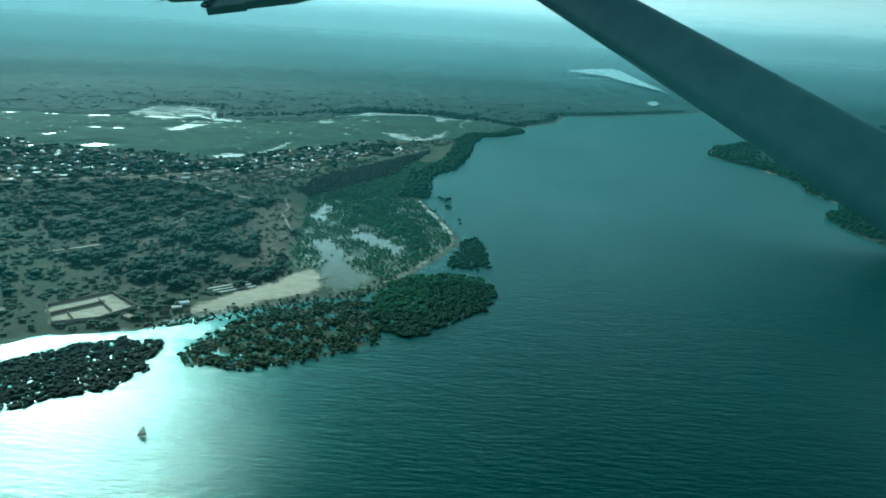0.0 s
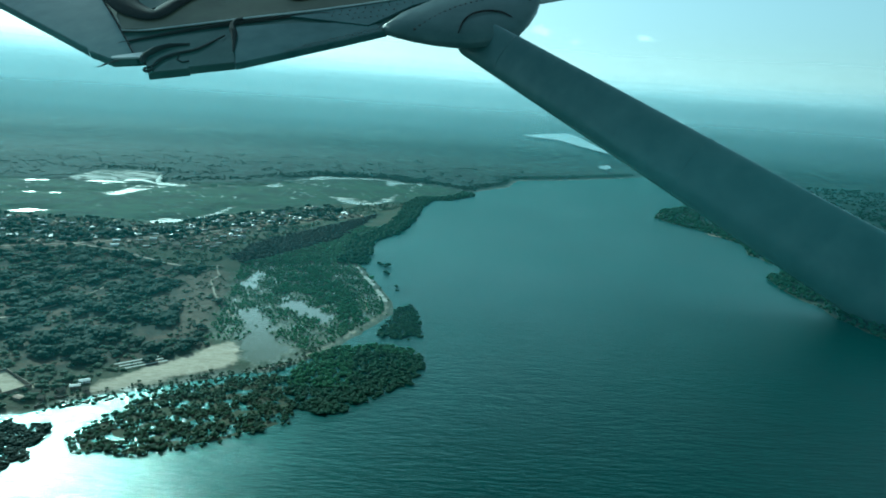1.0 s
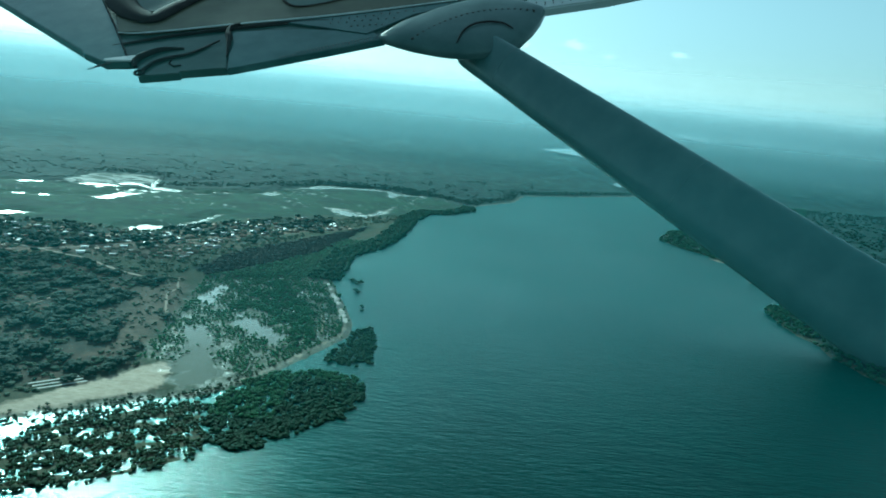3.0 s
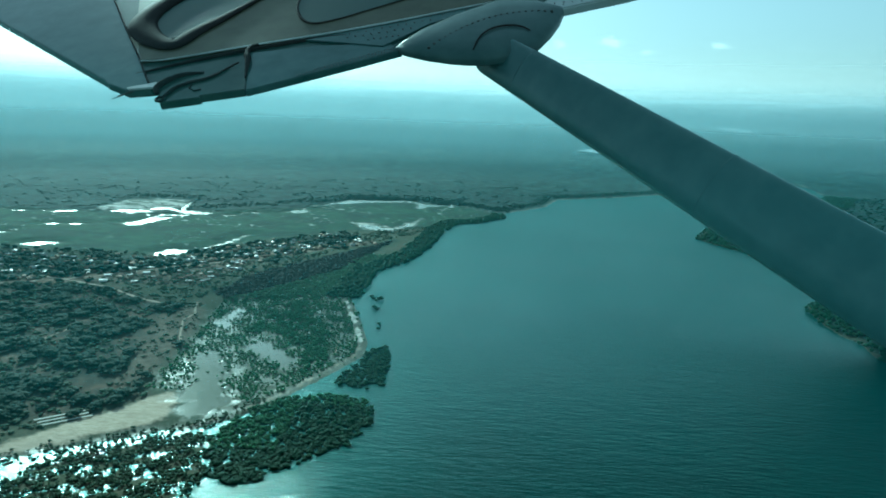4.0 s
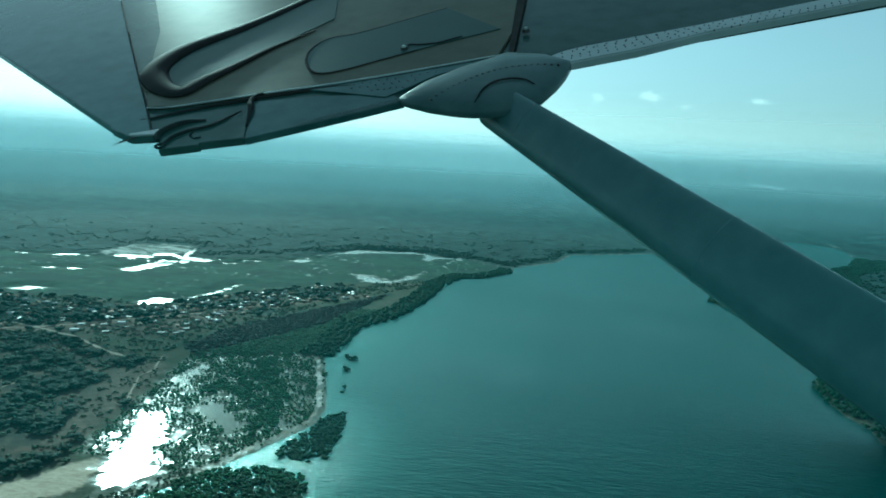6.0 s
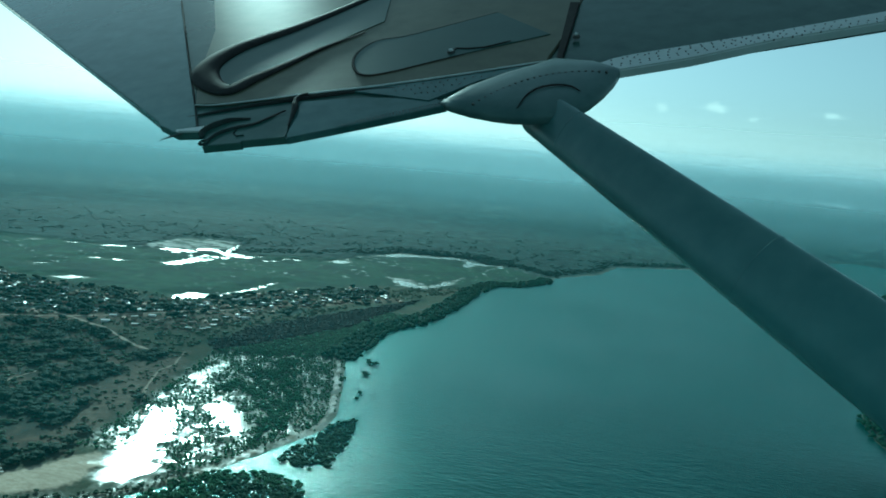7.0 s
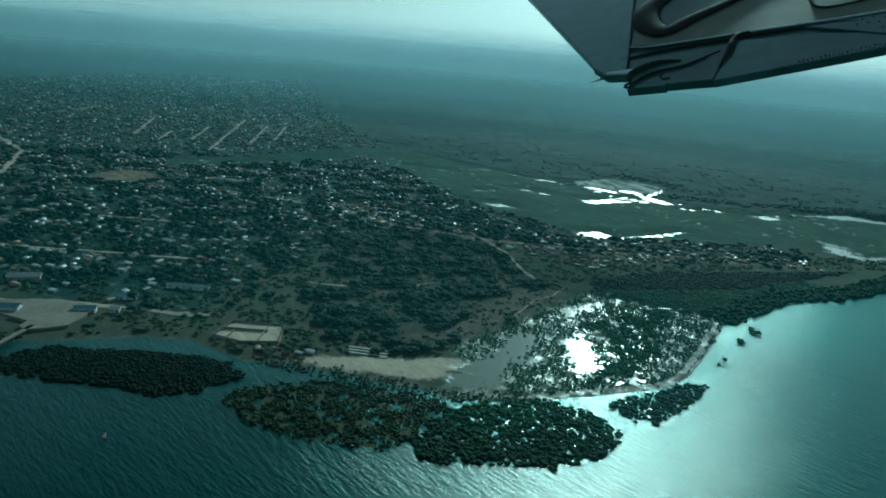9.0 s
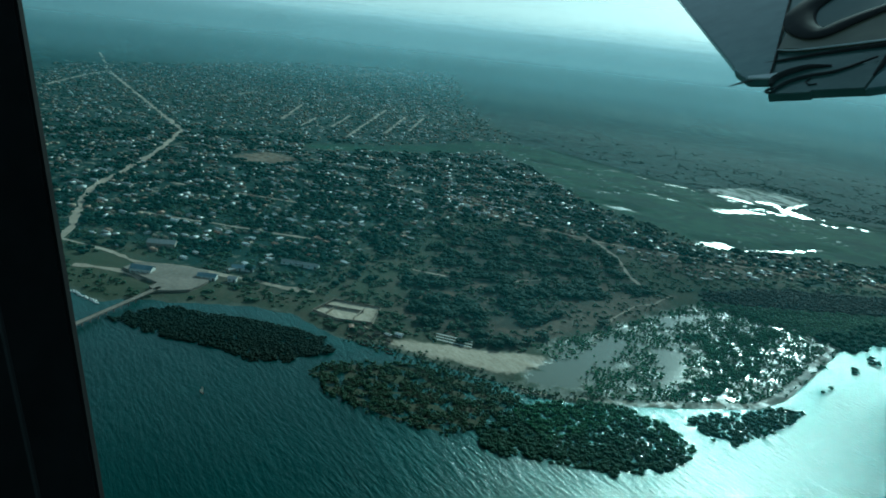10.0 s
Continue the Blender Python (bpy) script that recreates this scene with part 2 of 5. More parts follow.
M_GROUND, M_WATER = ground_material(), water_material()
M_MANGROVE = foliage("mangrove_leaves", (0.040, 0.094, 0.060), (0.070, 0.140, 0.084), (0.076, 0.132, 0.080), 2.3)
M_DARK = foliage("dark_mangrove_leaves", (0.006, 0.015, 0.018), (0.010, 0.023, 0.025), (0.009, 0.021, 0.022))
M_SHRUB = foliage("marsh_shrub_leaves", (0.060, 0.120, 0.070), (0.108, 0.184, 0.106), (0.112, 0.172, 0.104), 3.4)
M_FAR = foliage("far_forest_leaves", (0.018, 0.058, 0.044), (0.033, 0.082, 0.056), (0.040, 0.082, 0.056))
M_WOOD = foliage("woodland_leaves", (0.034, 0.072, 0.052), (0.056, 0.102, 0.067), (0.066, 0.102, 0.066))
M_SCRUB = foliage("scrub_leaves", (0.068, 0.114, 0.068), (0.108, 0.162, 0.096), (0.131, 0.162, 0.104))
# far leaves share the haze-blue cast of the ground below them
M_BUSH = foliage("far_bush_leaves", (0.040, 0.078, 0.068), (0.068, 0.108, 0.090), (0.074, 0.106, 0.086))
# darker copy of the mangrove green; dimness near the pier put into colour
M_SHADY = foliage("dimmed_mangrove_leaves", (0.020, 0.042, 0.030), (0.036, 0.066, 0.044), (0.040, 0.066, 0.044))
M_BARK = plain("bark", (0.06, 0.045, 0.03), (0.17, 0.14, 0.10), 3.0)
M_TIN = plain("corrugated_tin", (0.20, 0.205, 0.19), (0.46, 0.44, 0.41), 0.8, 0.45, 0.15, own=0.35)
# paler tin: white glints of some roofs put into the colour
M_WHITETIN = plain("glint_tin", (0.40, 0.41, 0.40), (0.68, 0.67, 0.65), 0.8, 0.45, 0.1, own=0.2)
M_THATCH = plain("thatch", (0.15, 0.12, 0.08), (0.36, 0.29, 0.20), 2.0, 0.95, own=0.2)
M_RUST = plain("rusted_tin", (0.14, 0.06, 0.03), (0.36, 0.22, 0.14), 1.5, 0.75, own=0.2)
M_MUDWALL = plain("mud_wall", (0.20, 0.16, 0.12), (0.36, 0.30, 0.235), 1.5, 0.95, own=0.2)
M_WHITEWALL = plain("white_plaster", (0.55, 0.53, 0.48), (0.80, 0.78, 0.74), 0.8, 0.85)
M_BLUEROOF = plain("blue_grey_roof", (0.10, 0.15, 0.18), (0.22, 0.29, 0.33), 0.7, 0.5, 0.3)
M_CONCRETE = plain("concrete", (0.12, 0.098, 0.075), (0.29, 0.24, 0.19), 0.25, 0.9, bump=0.05)
M_DIRT = plain("dirt_road", (0.22, 0.17, 0.12), (0.46, 0.38, 0.29), 0.15, 0.95)
M_DOOR = plain("dark_door", (0.03, 0.028, 0.025), (0.09, 0.07, 0.05), 3.0)
# white wing darkened: shade of its underside is put into the colour
M_PAINT = plain("shaded_wing_paint", (0.022, 0.050, 0.042), (0.078, 0.116, 0.098), 0.020, 0.2)
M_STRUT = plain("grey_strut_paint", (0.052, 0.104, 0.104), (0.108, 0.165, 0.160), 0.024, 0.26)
M_RUBBER = plain("black_rubber", (0.012, 0.012, 0.012), (0.035, 0.033, 0.03), 0.05, 0.7)
M_RIVET = plain("dark_rivet", (0.05, 0.05, 0.05), (0.12, 0.12, 0.11), 0.05, 0.5, 0.6)
M_RUBBER.node_tree.nodes["Principled BSDF"].inputs["Specular IOR Level"].default_value = 0.12
M_POST = plain("black_cabin_trim", (0.004, 0.004, 0.004), (0.012, 0.012, 0.012), 30, 0.8)
M_POST.node_tree.nodes["Principled BSDF"].inputs["Specular IOR Level"].default_value = 0.05
# panel, flap and fairing carry the underside's shade in their colours too
M_PANEL = plain("stained_shaded_panel_paint", (0.062, 0.064, 0.040), (0.132, 0.128, 0.084), 0.022, 0.35)
M_FLAP = plain("glossy_shaded_flap_paint", (0.040, 0.085, 0.080), (0.130, 0.19, 0.178), 0.018, 0.14)
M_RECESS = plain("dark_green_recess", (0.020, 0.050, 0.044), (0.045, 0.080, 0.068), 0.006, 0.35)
M_LEAD = plain("bright_edge_paint", (0.38, 0.40, 0.38), (0.60, 0.62, 0.60), 0.010, 0.3)
M_FAIRING = plain("shaded_fairing_paint", (0.050, 0.085, 0.080), (0.125, 0.17, 0.16), 0.022, 0.3)
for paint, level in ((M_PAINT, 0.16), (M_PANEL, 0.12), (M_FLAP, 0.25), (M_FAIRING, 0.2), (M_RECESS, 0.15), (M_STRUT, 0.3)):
    paint.node_tree.nodes["Principled BSDF"].inputs["Specular IOR Level"].default_value = level
# sky reflection on far water, put into a pale base colour
M_SKY_PALE = plain("sky_pale_water", (0.34, 0.42, 0.43), (0.46, 0.54, 0.55), 0.01, 0.2)
M_SAIL = plain("pale_sailcloth", (0.40, 0.38, 0.33), (0.62, 0.60, 0.54), 1.2, 0.9)
M_HULL = plain("dark_boat_wood", (0.05, 0.035, 0.025), (0.14, 0.10, 0.07), 2.0, 0.7)




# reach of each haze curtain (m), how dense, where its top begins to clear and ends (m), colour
# tints stand in for hazy air; the nearest curtain imitates window glare
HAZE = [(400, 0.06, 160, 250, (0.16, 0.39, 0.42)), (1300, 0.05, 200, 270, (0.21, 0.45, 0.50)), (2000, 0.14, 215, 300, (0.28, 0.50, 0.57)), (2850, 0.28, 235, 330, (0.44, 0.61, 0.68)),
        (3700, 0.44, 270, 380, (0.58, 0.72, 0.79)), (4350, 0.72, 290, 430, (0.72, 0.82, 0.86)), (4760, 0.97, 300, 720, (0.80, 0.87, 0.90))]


# ================= plan of the place (metres) =================
CENTRE = (130.0, 85.0)
WEST_SHORE = [(-1400, -1500), (-1300, -600), (-900, -100), (-600, 90), (-480, 170), (-374, 232), (-334, 258),
              (-302, 272), (-297, 311), (-288, 322), (-271, 354), (-257, 382), (-228, 408), (-202, 413), (-177, 421),
              (-162, 440), (-148, 449), (-121, 465), (-91, 482), (-58, 500), (-39, 519), (-30, 538), (-17, 547),
              (-9, 563), (-1, 584), (15, 617), (29, 651), (28, 686), (13, 747), (-11, 832), (-6, 850), (-5, 896),
              (-1, 981), (28, 1032), (44, 1096), (60, 1189), (69, 1298), (94, 1389), (134, 1408), (182, 1480)]
EAST_SHORE = [(195, 1555), (284, 1674), (329, 1822), (478, 1912), (614, 2017), (768, 2140), (930, 2340), (1075, 2580), (1215, 2520),
              (1125, 2160), (1012, 1945), (906, 1842), (825, 1658), (686, 1558), (567, 1440), (515, 1337), (523, 1292), (557, 1218),
              (577, 1099), (549, 1029), (557, 953), (543, 914), (506, 893), (489, 812), (494, 766), (491, 703),
              (520, 500), (620, 200), (720, -400), (800, -1500)]
BAY = WEST_SHORE + EAST_SHORE
PONDS = {
    "lagoon": [(-96, 580), (-84, 604), (-66, 588), (-42, 552), (-40, 532), (-50, 515), (-66, 509), (-82, 530)],
    "pool_a": [(-73, 687), (-50, 672), (-20, 637), (-20, 607), (-43, 632), (-68, 656)],
    "pool_b": [(-121, 713), (-117, 765), (-108, 785), (-104, 715)],
    "pool_c": [(-107, 643), (-90, 647), (-60, 592), (-84, 585)],
    "salt_water": [(-545, 1358), (-530, 1390), (-490, 1396), (-450, 1380), (-480, 1366)],
    "salt_channel": [(-500, 1392), (-478, 1442), (-456, 1440), (-426, 1414), (-384, 1404), (-360, 1368), (-388, 1362), (-418, 1376), (-450, 1406)],
    "salt_spur": [(-462, 1532), (-444, 1518), (-412, 1402), (-432, 1400)],
    "creek_bend": [(-450, 1222), (-446, 1270), (-440, 1312), (-404, 1322), (-412, 1292), (-426, 1236)],
    "creek_basin": [(-226, 1436), (-214, 1478), (-196, 1470), (-204, 1432)],
    "creek_delta": [(-176, 1584), (-150, 1660), (-20, 1690), (-8, 1662), (-120, 1622), (-142, 1590)],
    "pond_a": [(-511, 1041), (-492, 1063), (-458, 1061), (-477, 1039)],
    "pond_b": [(-308, 990), (-270, 1012), (-244, 1060), (-226, 1130), (-222, 1190), (-236, 1186), (-250, 1120), (-264, 1058), (-300, 1052), (-316, 1020)],
    "pond_c": [(-1097, 1256), (-1082, 1280), (-1073, 1274), (-1088, 1250)],
    "pond_d": [(-636, 1334), (-623, 1349), (-608, 1350), (-616, 1337)],
    "pond_e": [(-571, 1201), (-559, 1216), (-548, 1217), (-559, 1203)],
    "pond_f": [(-539, 1203), (-525, 1223), (-512, 1220), (-524, 1204)],
    "pond_g": [(-465, 1244), (-440, 1277), (-427, 1280), (-445, 1250)],
    "pond_h": [(-845, 1179), (-831, 1197), (-820, 1196), (-834, 1179)],
    "pond_i": [(-788, 1203), (-772, 1224), (-761, 1221), (-773, 1205)],
    "pond_j": [(-770, 1303), (-753, 1326), (-741, 1323), (-756, 1304)],
    "pond_k": [(-600, 1114), (-587, 1131), (-578, 1129), (-590, 1113)],
    "pond_l": [(-1211, 1422), (-1197, 1443), (-1190, 1438), (-1202, 1419)],
    "pond_m": [(-1525, 1694), (-1494, 1736), (-1479, 1732), (-1506, 1693)],
    "pond_n": [(-574, 1008), (-561, 1025), (-550, 1024), (-561, 1007)],
    "creek_mouth": [(-4, 1684), (20, 1640), (60, 1640), (104, 1634), (60, 1618), (24, 1600), (22, 1560), (8, 1560), (4, 1620)],
    "pale_water": [(-80, 1325), (-53, 1335), (-17, 1290), (18, 1395), (14, 1345), (-14, 1278), (-53, 1285)],
}
CREEK = [(-1250, 1420), (-1000, 1330), (-800, 1310), (-640, 1337), (-548, 1361), (-460, 1342), (-407, 1346), (-372, 1392), (-327, 1369), (-289, 1417), (-221, 1445),
         (-211, 1522), (-173, 1598), (-137, 1639), (6, 1660), (25, 1590), (106, 1620), (195, 1545)]
SAND = [(-165, 444), (-156, 471), (-134, 502), (-92, 560), (-78, 545), (-74, 512), (-110, 480), (-150, 450)]
BERM = [(-58, 504), (-36, 526), (-22, 549), (-13, 566), (-4, 587), (12, 620), (26, 653), (25, 686), (10, 747), (-14, 832)]
SALT = [(-575, 1365), (-566, 1513), (-457, 1536), (-440, 1456), (-474, 1370)]
PALE = [(-95, 1345), (-53, 1350), (-17, 1310), (28, 1430), (24, 1345), (-14, 1268), (-60, 1272)]
LOT = [(-232, 423), (-249, 450), (-219, 480), (-192, 457), (-208, 434)]
MARSH = [(-112, 560), (-124, 700), (-136, 800), (-60, 835), (-8, 832), (14, 747), (28, 686), (27, 651), (12, 617), (-5, 580), (-30, 545), (-60, 560)]
GREEN = [(-1100, 1180), (-800, 1120), (-520, 1010), (-300, 1000), (-100, 1240), (70, 1330), (120, 1420), (180, 1510), (100, 1610), (-20, 1650), (-250, 1470), (-420, 1370), (-640, 1345), (-1000, 1330)]
DARK = [(-154, 829), (-140, 919), (-108, 985), (-63, 1061), (-11, 1160), (2, 1190), (-24, 1070), (-46, 970), (-76, 911), (-107, 850), (-136, 804)]
GREEN_BAND = [(-136, 804), (-107, 850), (-76, 911), (-46, 970), (-24, 1070), (14, 1075), (2, 1000), (-6, 900), (-10, 845), (-45, 829), (-81, 823), (-111, 801)]
WOODS = [(-193, 485), (-273, 550), (-420, 700), (-410, 800), (-293, 830), (-175, 760), (-125, 620), (-118, 530)]
FIELD = [(-142, 560), (-176, 720), (-155, 790), (-125, 700), (-118, 560)]
OPEN_FIELD = [(-899, 564), (-923, 627), (-886, 668), (-839, 647), (-831, 590), (-859, 555)]
MEADOW = [(-1013, 737), (-1002, 893), (-1049, 1170), (-998, 1225), (-921, 1065), (-939, 846), (-951, 716)]
HOUSE_ROWS = [(-566, 776), (-580, 873), (-498, 868), (-453, 796), (-487, 738), (-456, 680)]
MAIN_STREET = [(-560, 770), (-430, 800), (-330, 850), (-270, 905), (-200, 970), (-130, 1060), (-60, 1130)]
VILLAGE_EDGE = [(-430, 850), (-240, 935), (-110, 1115), (-40, 1175), (-10, 1150), (-70, 1110), (-140, 1030), (-185, 850), (-300, 830)]
VILLAGE = [(-505, 250), (-434, 329), (-300, 445), (-394, 607), (-470, 740), (-433, 800), (-240, 930), (-110, 1110), (-40, 1170), (-110, 1220), (-290, 990),
           (-420, 990), (-600, 1060), (-1000, 1230), (-1900, 1700), (-2700, 2200), (-2900, 1500), (-2500, 500), (-1200, 100), (-700, 130)]
MANGROVE_A = [(-266, 274), (-278, 298), (-274, 323), (-245, 355), (-213, 392), (-180, 412), (-158, 405), (-152, 368), (-163, 346), (-194, 328), (-216, 306), (-248, 285)]
MANGROVE_B = [(-135, 378), (-143, 395), (-137, 420), (-124, 444), (-96, 470), (-66, 489), (-42, 496), (-28, 450), (-25, 425), (-60, 397), (-100, 376)]
MANGROVE_C = [(-40, 490), (-25, 540), (-5, 560), (20, 568), (50, 558), (58, 530), (44, 490), (18, 458), (-8, 434), (-24, 440)]
ISLET = [(18, 588), (28, 626), (38, 672), (48, 688), (56, 640), (57, 592), (36, 580)]


def inside(x, y, poly):
    """Metres from each point to the outline of the polygon; positive inside."""
    p = np.array(poly, float)
    q = np.roll(p, -1, 0)
    best = np.full(x.shape, 1e9)
    odd = np.zeros(x.shape, bool)
    for (ax, ay), (bx, by) in zip(p, q):
        dx, dy = bx - ax, by - ay
        s = np.clip(((x - ax) * dx + (y - ay) * dy) / (dx * dx + dy * dy + 1e-9), 0, 1)
        best = np.minimum(best, (x - ax - s * dx) ** 2 + (y - ay - s * dy) ** 2)
        cross = (ay > y) != (by > y)
        with np.errstate(divide="ignore", invalid="ignore"):
            odd ^= cross & (x < (bx - ax) * (y - ay) / (by - ay) + ax)
    return np.sqrt(best) * np.where(odd, 1, -1)


def along(x, y, line):
    """Metres from each point to an open line."""
    best = np.full(x.shape, 1e9)
    for (ax, ay), (bx, by) in zip(line[:-1], line[1:]):
        dx, dy = bx - ax, by - ay
        s = np.clip(((x - ax) * dx + (y - ay) * dy) / (dx * dx + dy * dy + 1e-9), 0, 1)
        best = np.minimum(best, (x - ax - s * dx) ** 2 + (y - ay - s * dy) ** 2)
    return np.sqrt(best)


WAVES = [(random.uniform(0, 6.28), random.uniform(0, 6.28), random.uniform(0, 6.28)) for _ in range(24)]


def rough(x, y, size, octaves=4):
    """Smooth unevenness about 0, of the given size in metres."""
    v = np.zeros(np.shape(x))
    for i in range(octaves):
        k = 2 * math.pi / size * 1.9 ** i
        for j in range(3):
            a, b, c = WAVES[(i * 3 + j) % 24]
            v = v + np.sin(k * (x * math.cos(a) + y * math.sin(a)) + b + 1.7 * np.sin(k * 0.6 * (y * math.cos(a) - x * math.sin(a)) + c)) * 0.62 ** i
    return v / 3


def bowl(x, y):
    """The land rises gently towards the horizon."""
    r = np.hypot(x - CENTRE[0], y - CENTRE[1])
    return 212 * np.clip((r - 2500) / 2300, 0, 1) ** 1.6 + 92 * np.clip((r - 3400) / 1380, 0, 1) ** 1.5


def pond_depth(x, y):
    d = np.full(np.shape(x), -1e9)
    for name, p in PONDS.items():
        d = np.maximum(d, inside(x, y, p) - (4.5 - 4 * rough(y, x, 17, 3) if name == "lagoon" else 6 if name == "pond_b" else 4 if name in ("salt_channel", "salt_spur", "salt_water") else 0))
    d = d + rough(x, y, 26, 4) * 6.0 + rough(y, x, 13, 3) * 4.0 - 1.5
    width = 2.5 + 10 * rough(x, y, 60, 3) + 9 * rough(y, x, 24, 3) - 7 * np.clip((-580 - x) / 60, 0, 1)
    return np.maximum(d, width - along(x + 16 * rough(y, x, 34, 3), y + 16 * rough(x, y, 34, 3), CREEK))


def height(x, y):
    """The land's height over the water."""
    d = -inside(x, y, BAY) + rough(x, y, 60, 5) * 3
    h = np.clip(d * 0.07, -2.5, 1.1) + np.clip((d - 40) * 0.012, 0, 2.5) + rough(x, y, 45, 3) * 0.25 * np.clip(d / 20, 0, 1)
    h = np.minimum(h, np.maximum(-pond_depth(x, y) * 0.12, -0.8) + np.where(pond_depth(x, y) < 0, 0.05, 0))
    wet = np.clip(inside(x, y, MARSH) / 6 + 0.3, 0, 1)
    h = h * (1 - wet) + wet * np.minimum(h, 0.11 + 0.28 * rough(x, y, 26, 4) - 0.10 * rough(y, x, 60, 2))
    shelf = inside(x, y, MANGROVE_B)
    h = np.where(shelf > -4, np.maximum(h, np.minimum(0.02 + 0.3 * rough(x, y, 20, 3), 0.12) - np.clip(2 - shelf, 0, 9) * 0.2), h)
    h = np.maximum(h, 0.5 - 0.08 * along(x, y, BERM))
    return h + bowl(x, y)


def mesh_object(name, verts, faces, material, parent=None):
    """A mesh from arrays: verts n x 3, faces a list of (m x k) index arrays."""
    me = bpy.data.meshes.new(name)
    verts = np.asarray(verts, np.float32)
    me.vertices.add(len(verts))
    me.vertices.foreach_set("co", verts.ravel())
    faces = [np.asarray(f, np.int32) for f in faces if len(f)]
    loops = np.concatenate([f.ravel() for f in faces])
    sizes = np.concatenate([np.full(len(f), f.shape[1], np.int32) for f in faces])
    me.loops.add(len(loops))
    me.loops.foreach_set("vertex_index", loops)
    me.polygons.add(len(sizes))
    me.polygons.foreach_set("loop_start", np.concatenate([[0], np.cumsum(sizes)[:-1]]).astype(np.int32))
    me.materials.append(material)
    me.update(calc_edges=True)
    ob = new(name, me)
    ob.parent = parent
    return ob


def spread(low, high, step, fine_low, fine_high, grow=1.09):
    """Grid lines: even steps within the fine stretch, growing ones outside it."""
    mid = list(np.arange(fine_low, fine_high + 0.1, step))
    s, up = step, [mid[-1]]
    while up[-1] < high:
        s *= grow
        up.append(min(up[-1] + s, high))
    s, down = step, [mid[0]]
    while down[-1] > low:
        s *= grow
        down.append(max(down[-1] - s, low))
    return np.array(down[:0:-1] + mid + up[1:])


# ================= ground and water =================
gx = spread(CENTRE[0] - 4780, CENTRE[0] + 4780, 5.0, -600, 640)
gy = spread(CENTRE[1] - 4780, CENTRE[1] + 4780, 5.0, 200, 1720)
GX, GY = np.meshgrid(gx, gy)
X, Y = GX.ravel(), GY.ravel()
BAYD = inside(X, Y, BAY)
POND = pond_depth(X, Y)
idx = np.arange(len(X)).reshape(GX.shape)
quads = np.stack([idx[:-1, :-1], idx[:-1, 1:], idx[1:, 1:], idx[1:, :-1]], -1).reshape(-1, 4)
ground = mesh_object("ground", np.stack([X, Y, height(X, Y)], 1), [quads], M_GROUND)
tagged(ground, "scrubby tropical lowland with sand, mud and green marsh", "ground", kind="structure")
ground.data.polygons.foreach_set("use_smooth", np.ones(len(quads), bool))


def field(ob, name, values, reach=60):
    at = ob.data.attributes.new(name, "FLOAT", "POINT")
    at.data.foreach_set("value", np.clip(values, -reach, reach).astype(np.float32))


field(ground, "sand", np.maximum.reduce([inside(X, Y, SAND) - 2.5, 0.1 - along(X, Y, BERM), inside(X, Y, LOT)]))
field(ground, "shell", 2.0 + 2.2 * rough(X, Y, 55, 3) - along(X, Y, BERM[7:]))
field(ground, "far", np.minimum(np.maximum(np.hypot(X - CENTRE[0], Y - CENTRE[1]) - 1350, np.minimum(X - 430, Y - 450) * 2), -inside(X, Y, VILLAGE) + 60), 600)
field(ground, "salt", np.maximum.reduce([inside(X, Y, SALT), inside(X, Y, PALE) - 3]))
field(ground, "mud", np.maximum.reduce([np.where(X < -150, 3, 7) - np.abs(BAYD), inside(X, Y, MARSH), POND + np.where(Y > 900, 1, 8)]))
field(ground, "green", np.maximum.reduce([inside(X, Y, GREEN), inside(X, Y, DARK), inside(X, Y, GREEN_BAND), inside(X, Y, MEADOW)]))
field(ground, "dark_band", inside(X, Y, DARK))
field(ground, "soil", np.maximum(inside(X, Y, FIELD), inside(X, Y, VILLAGE_EDGE) - 5))
field(ground, "bare", np.maximum.reduce([inside(X, Y, OPEN_FIELD), inside(X, Y, HOUSE_ROWS) - 3, 11 - along(X, Y, MAIN_STREET)]))
field(ground, "wood", inside(X, Y, WOODS) + 6)
field(ground, "village", inside(X, Y, VILLAGE) + rough(X, Y, 260, 3) * 45)

wx = spread(-2600, 2600, 12.0, -600, 640, 1.2)
wy = spread(-1600, 2700, 12.0, 200, 1720, 1.2)
WX, WY = np.meshgrid(wx, wy)
idx = np.arange(WX.size).reshape(WX.shape)
quads = np.stack([idx[:-1, :-1], idx[:-1, 1:], idx[1:, 1:], idx[1:, :-1]], -1).reshape(-1, 4)
water = mesh_object("water", np.stack([WX.ravel(), WY.ravel(), np.zeros(WX.size)], 1), [quads], M_WATER)
tagged(water, "rippled teal bay water with calm lagoon pools", "water", kind="structure")
field(water, "calm", np.maximum(-inside(WX.ravel(), WY.ravel(), BAY) - 6, -60))
field(water, "inland", np.where(inside(WX.ravel(), WY.ravel(), BAY) < -15, WY.ravel() - 950, -60))
field(water, "shoal", -inside(WX.ravel(), WY.ravel(), BAY))


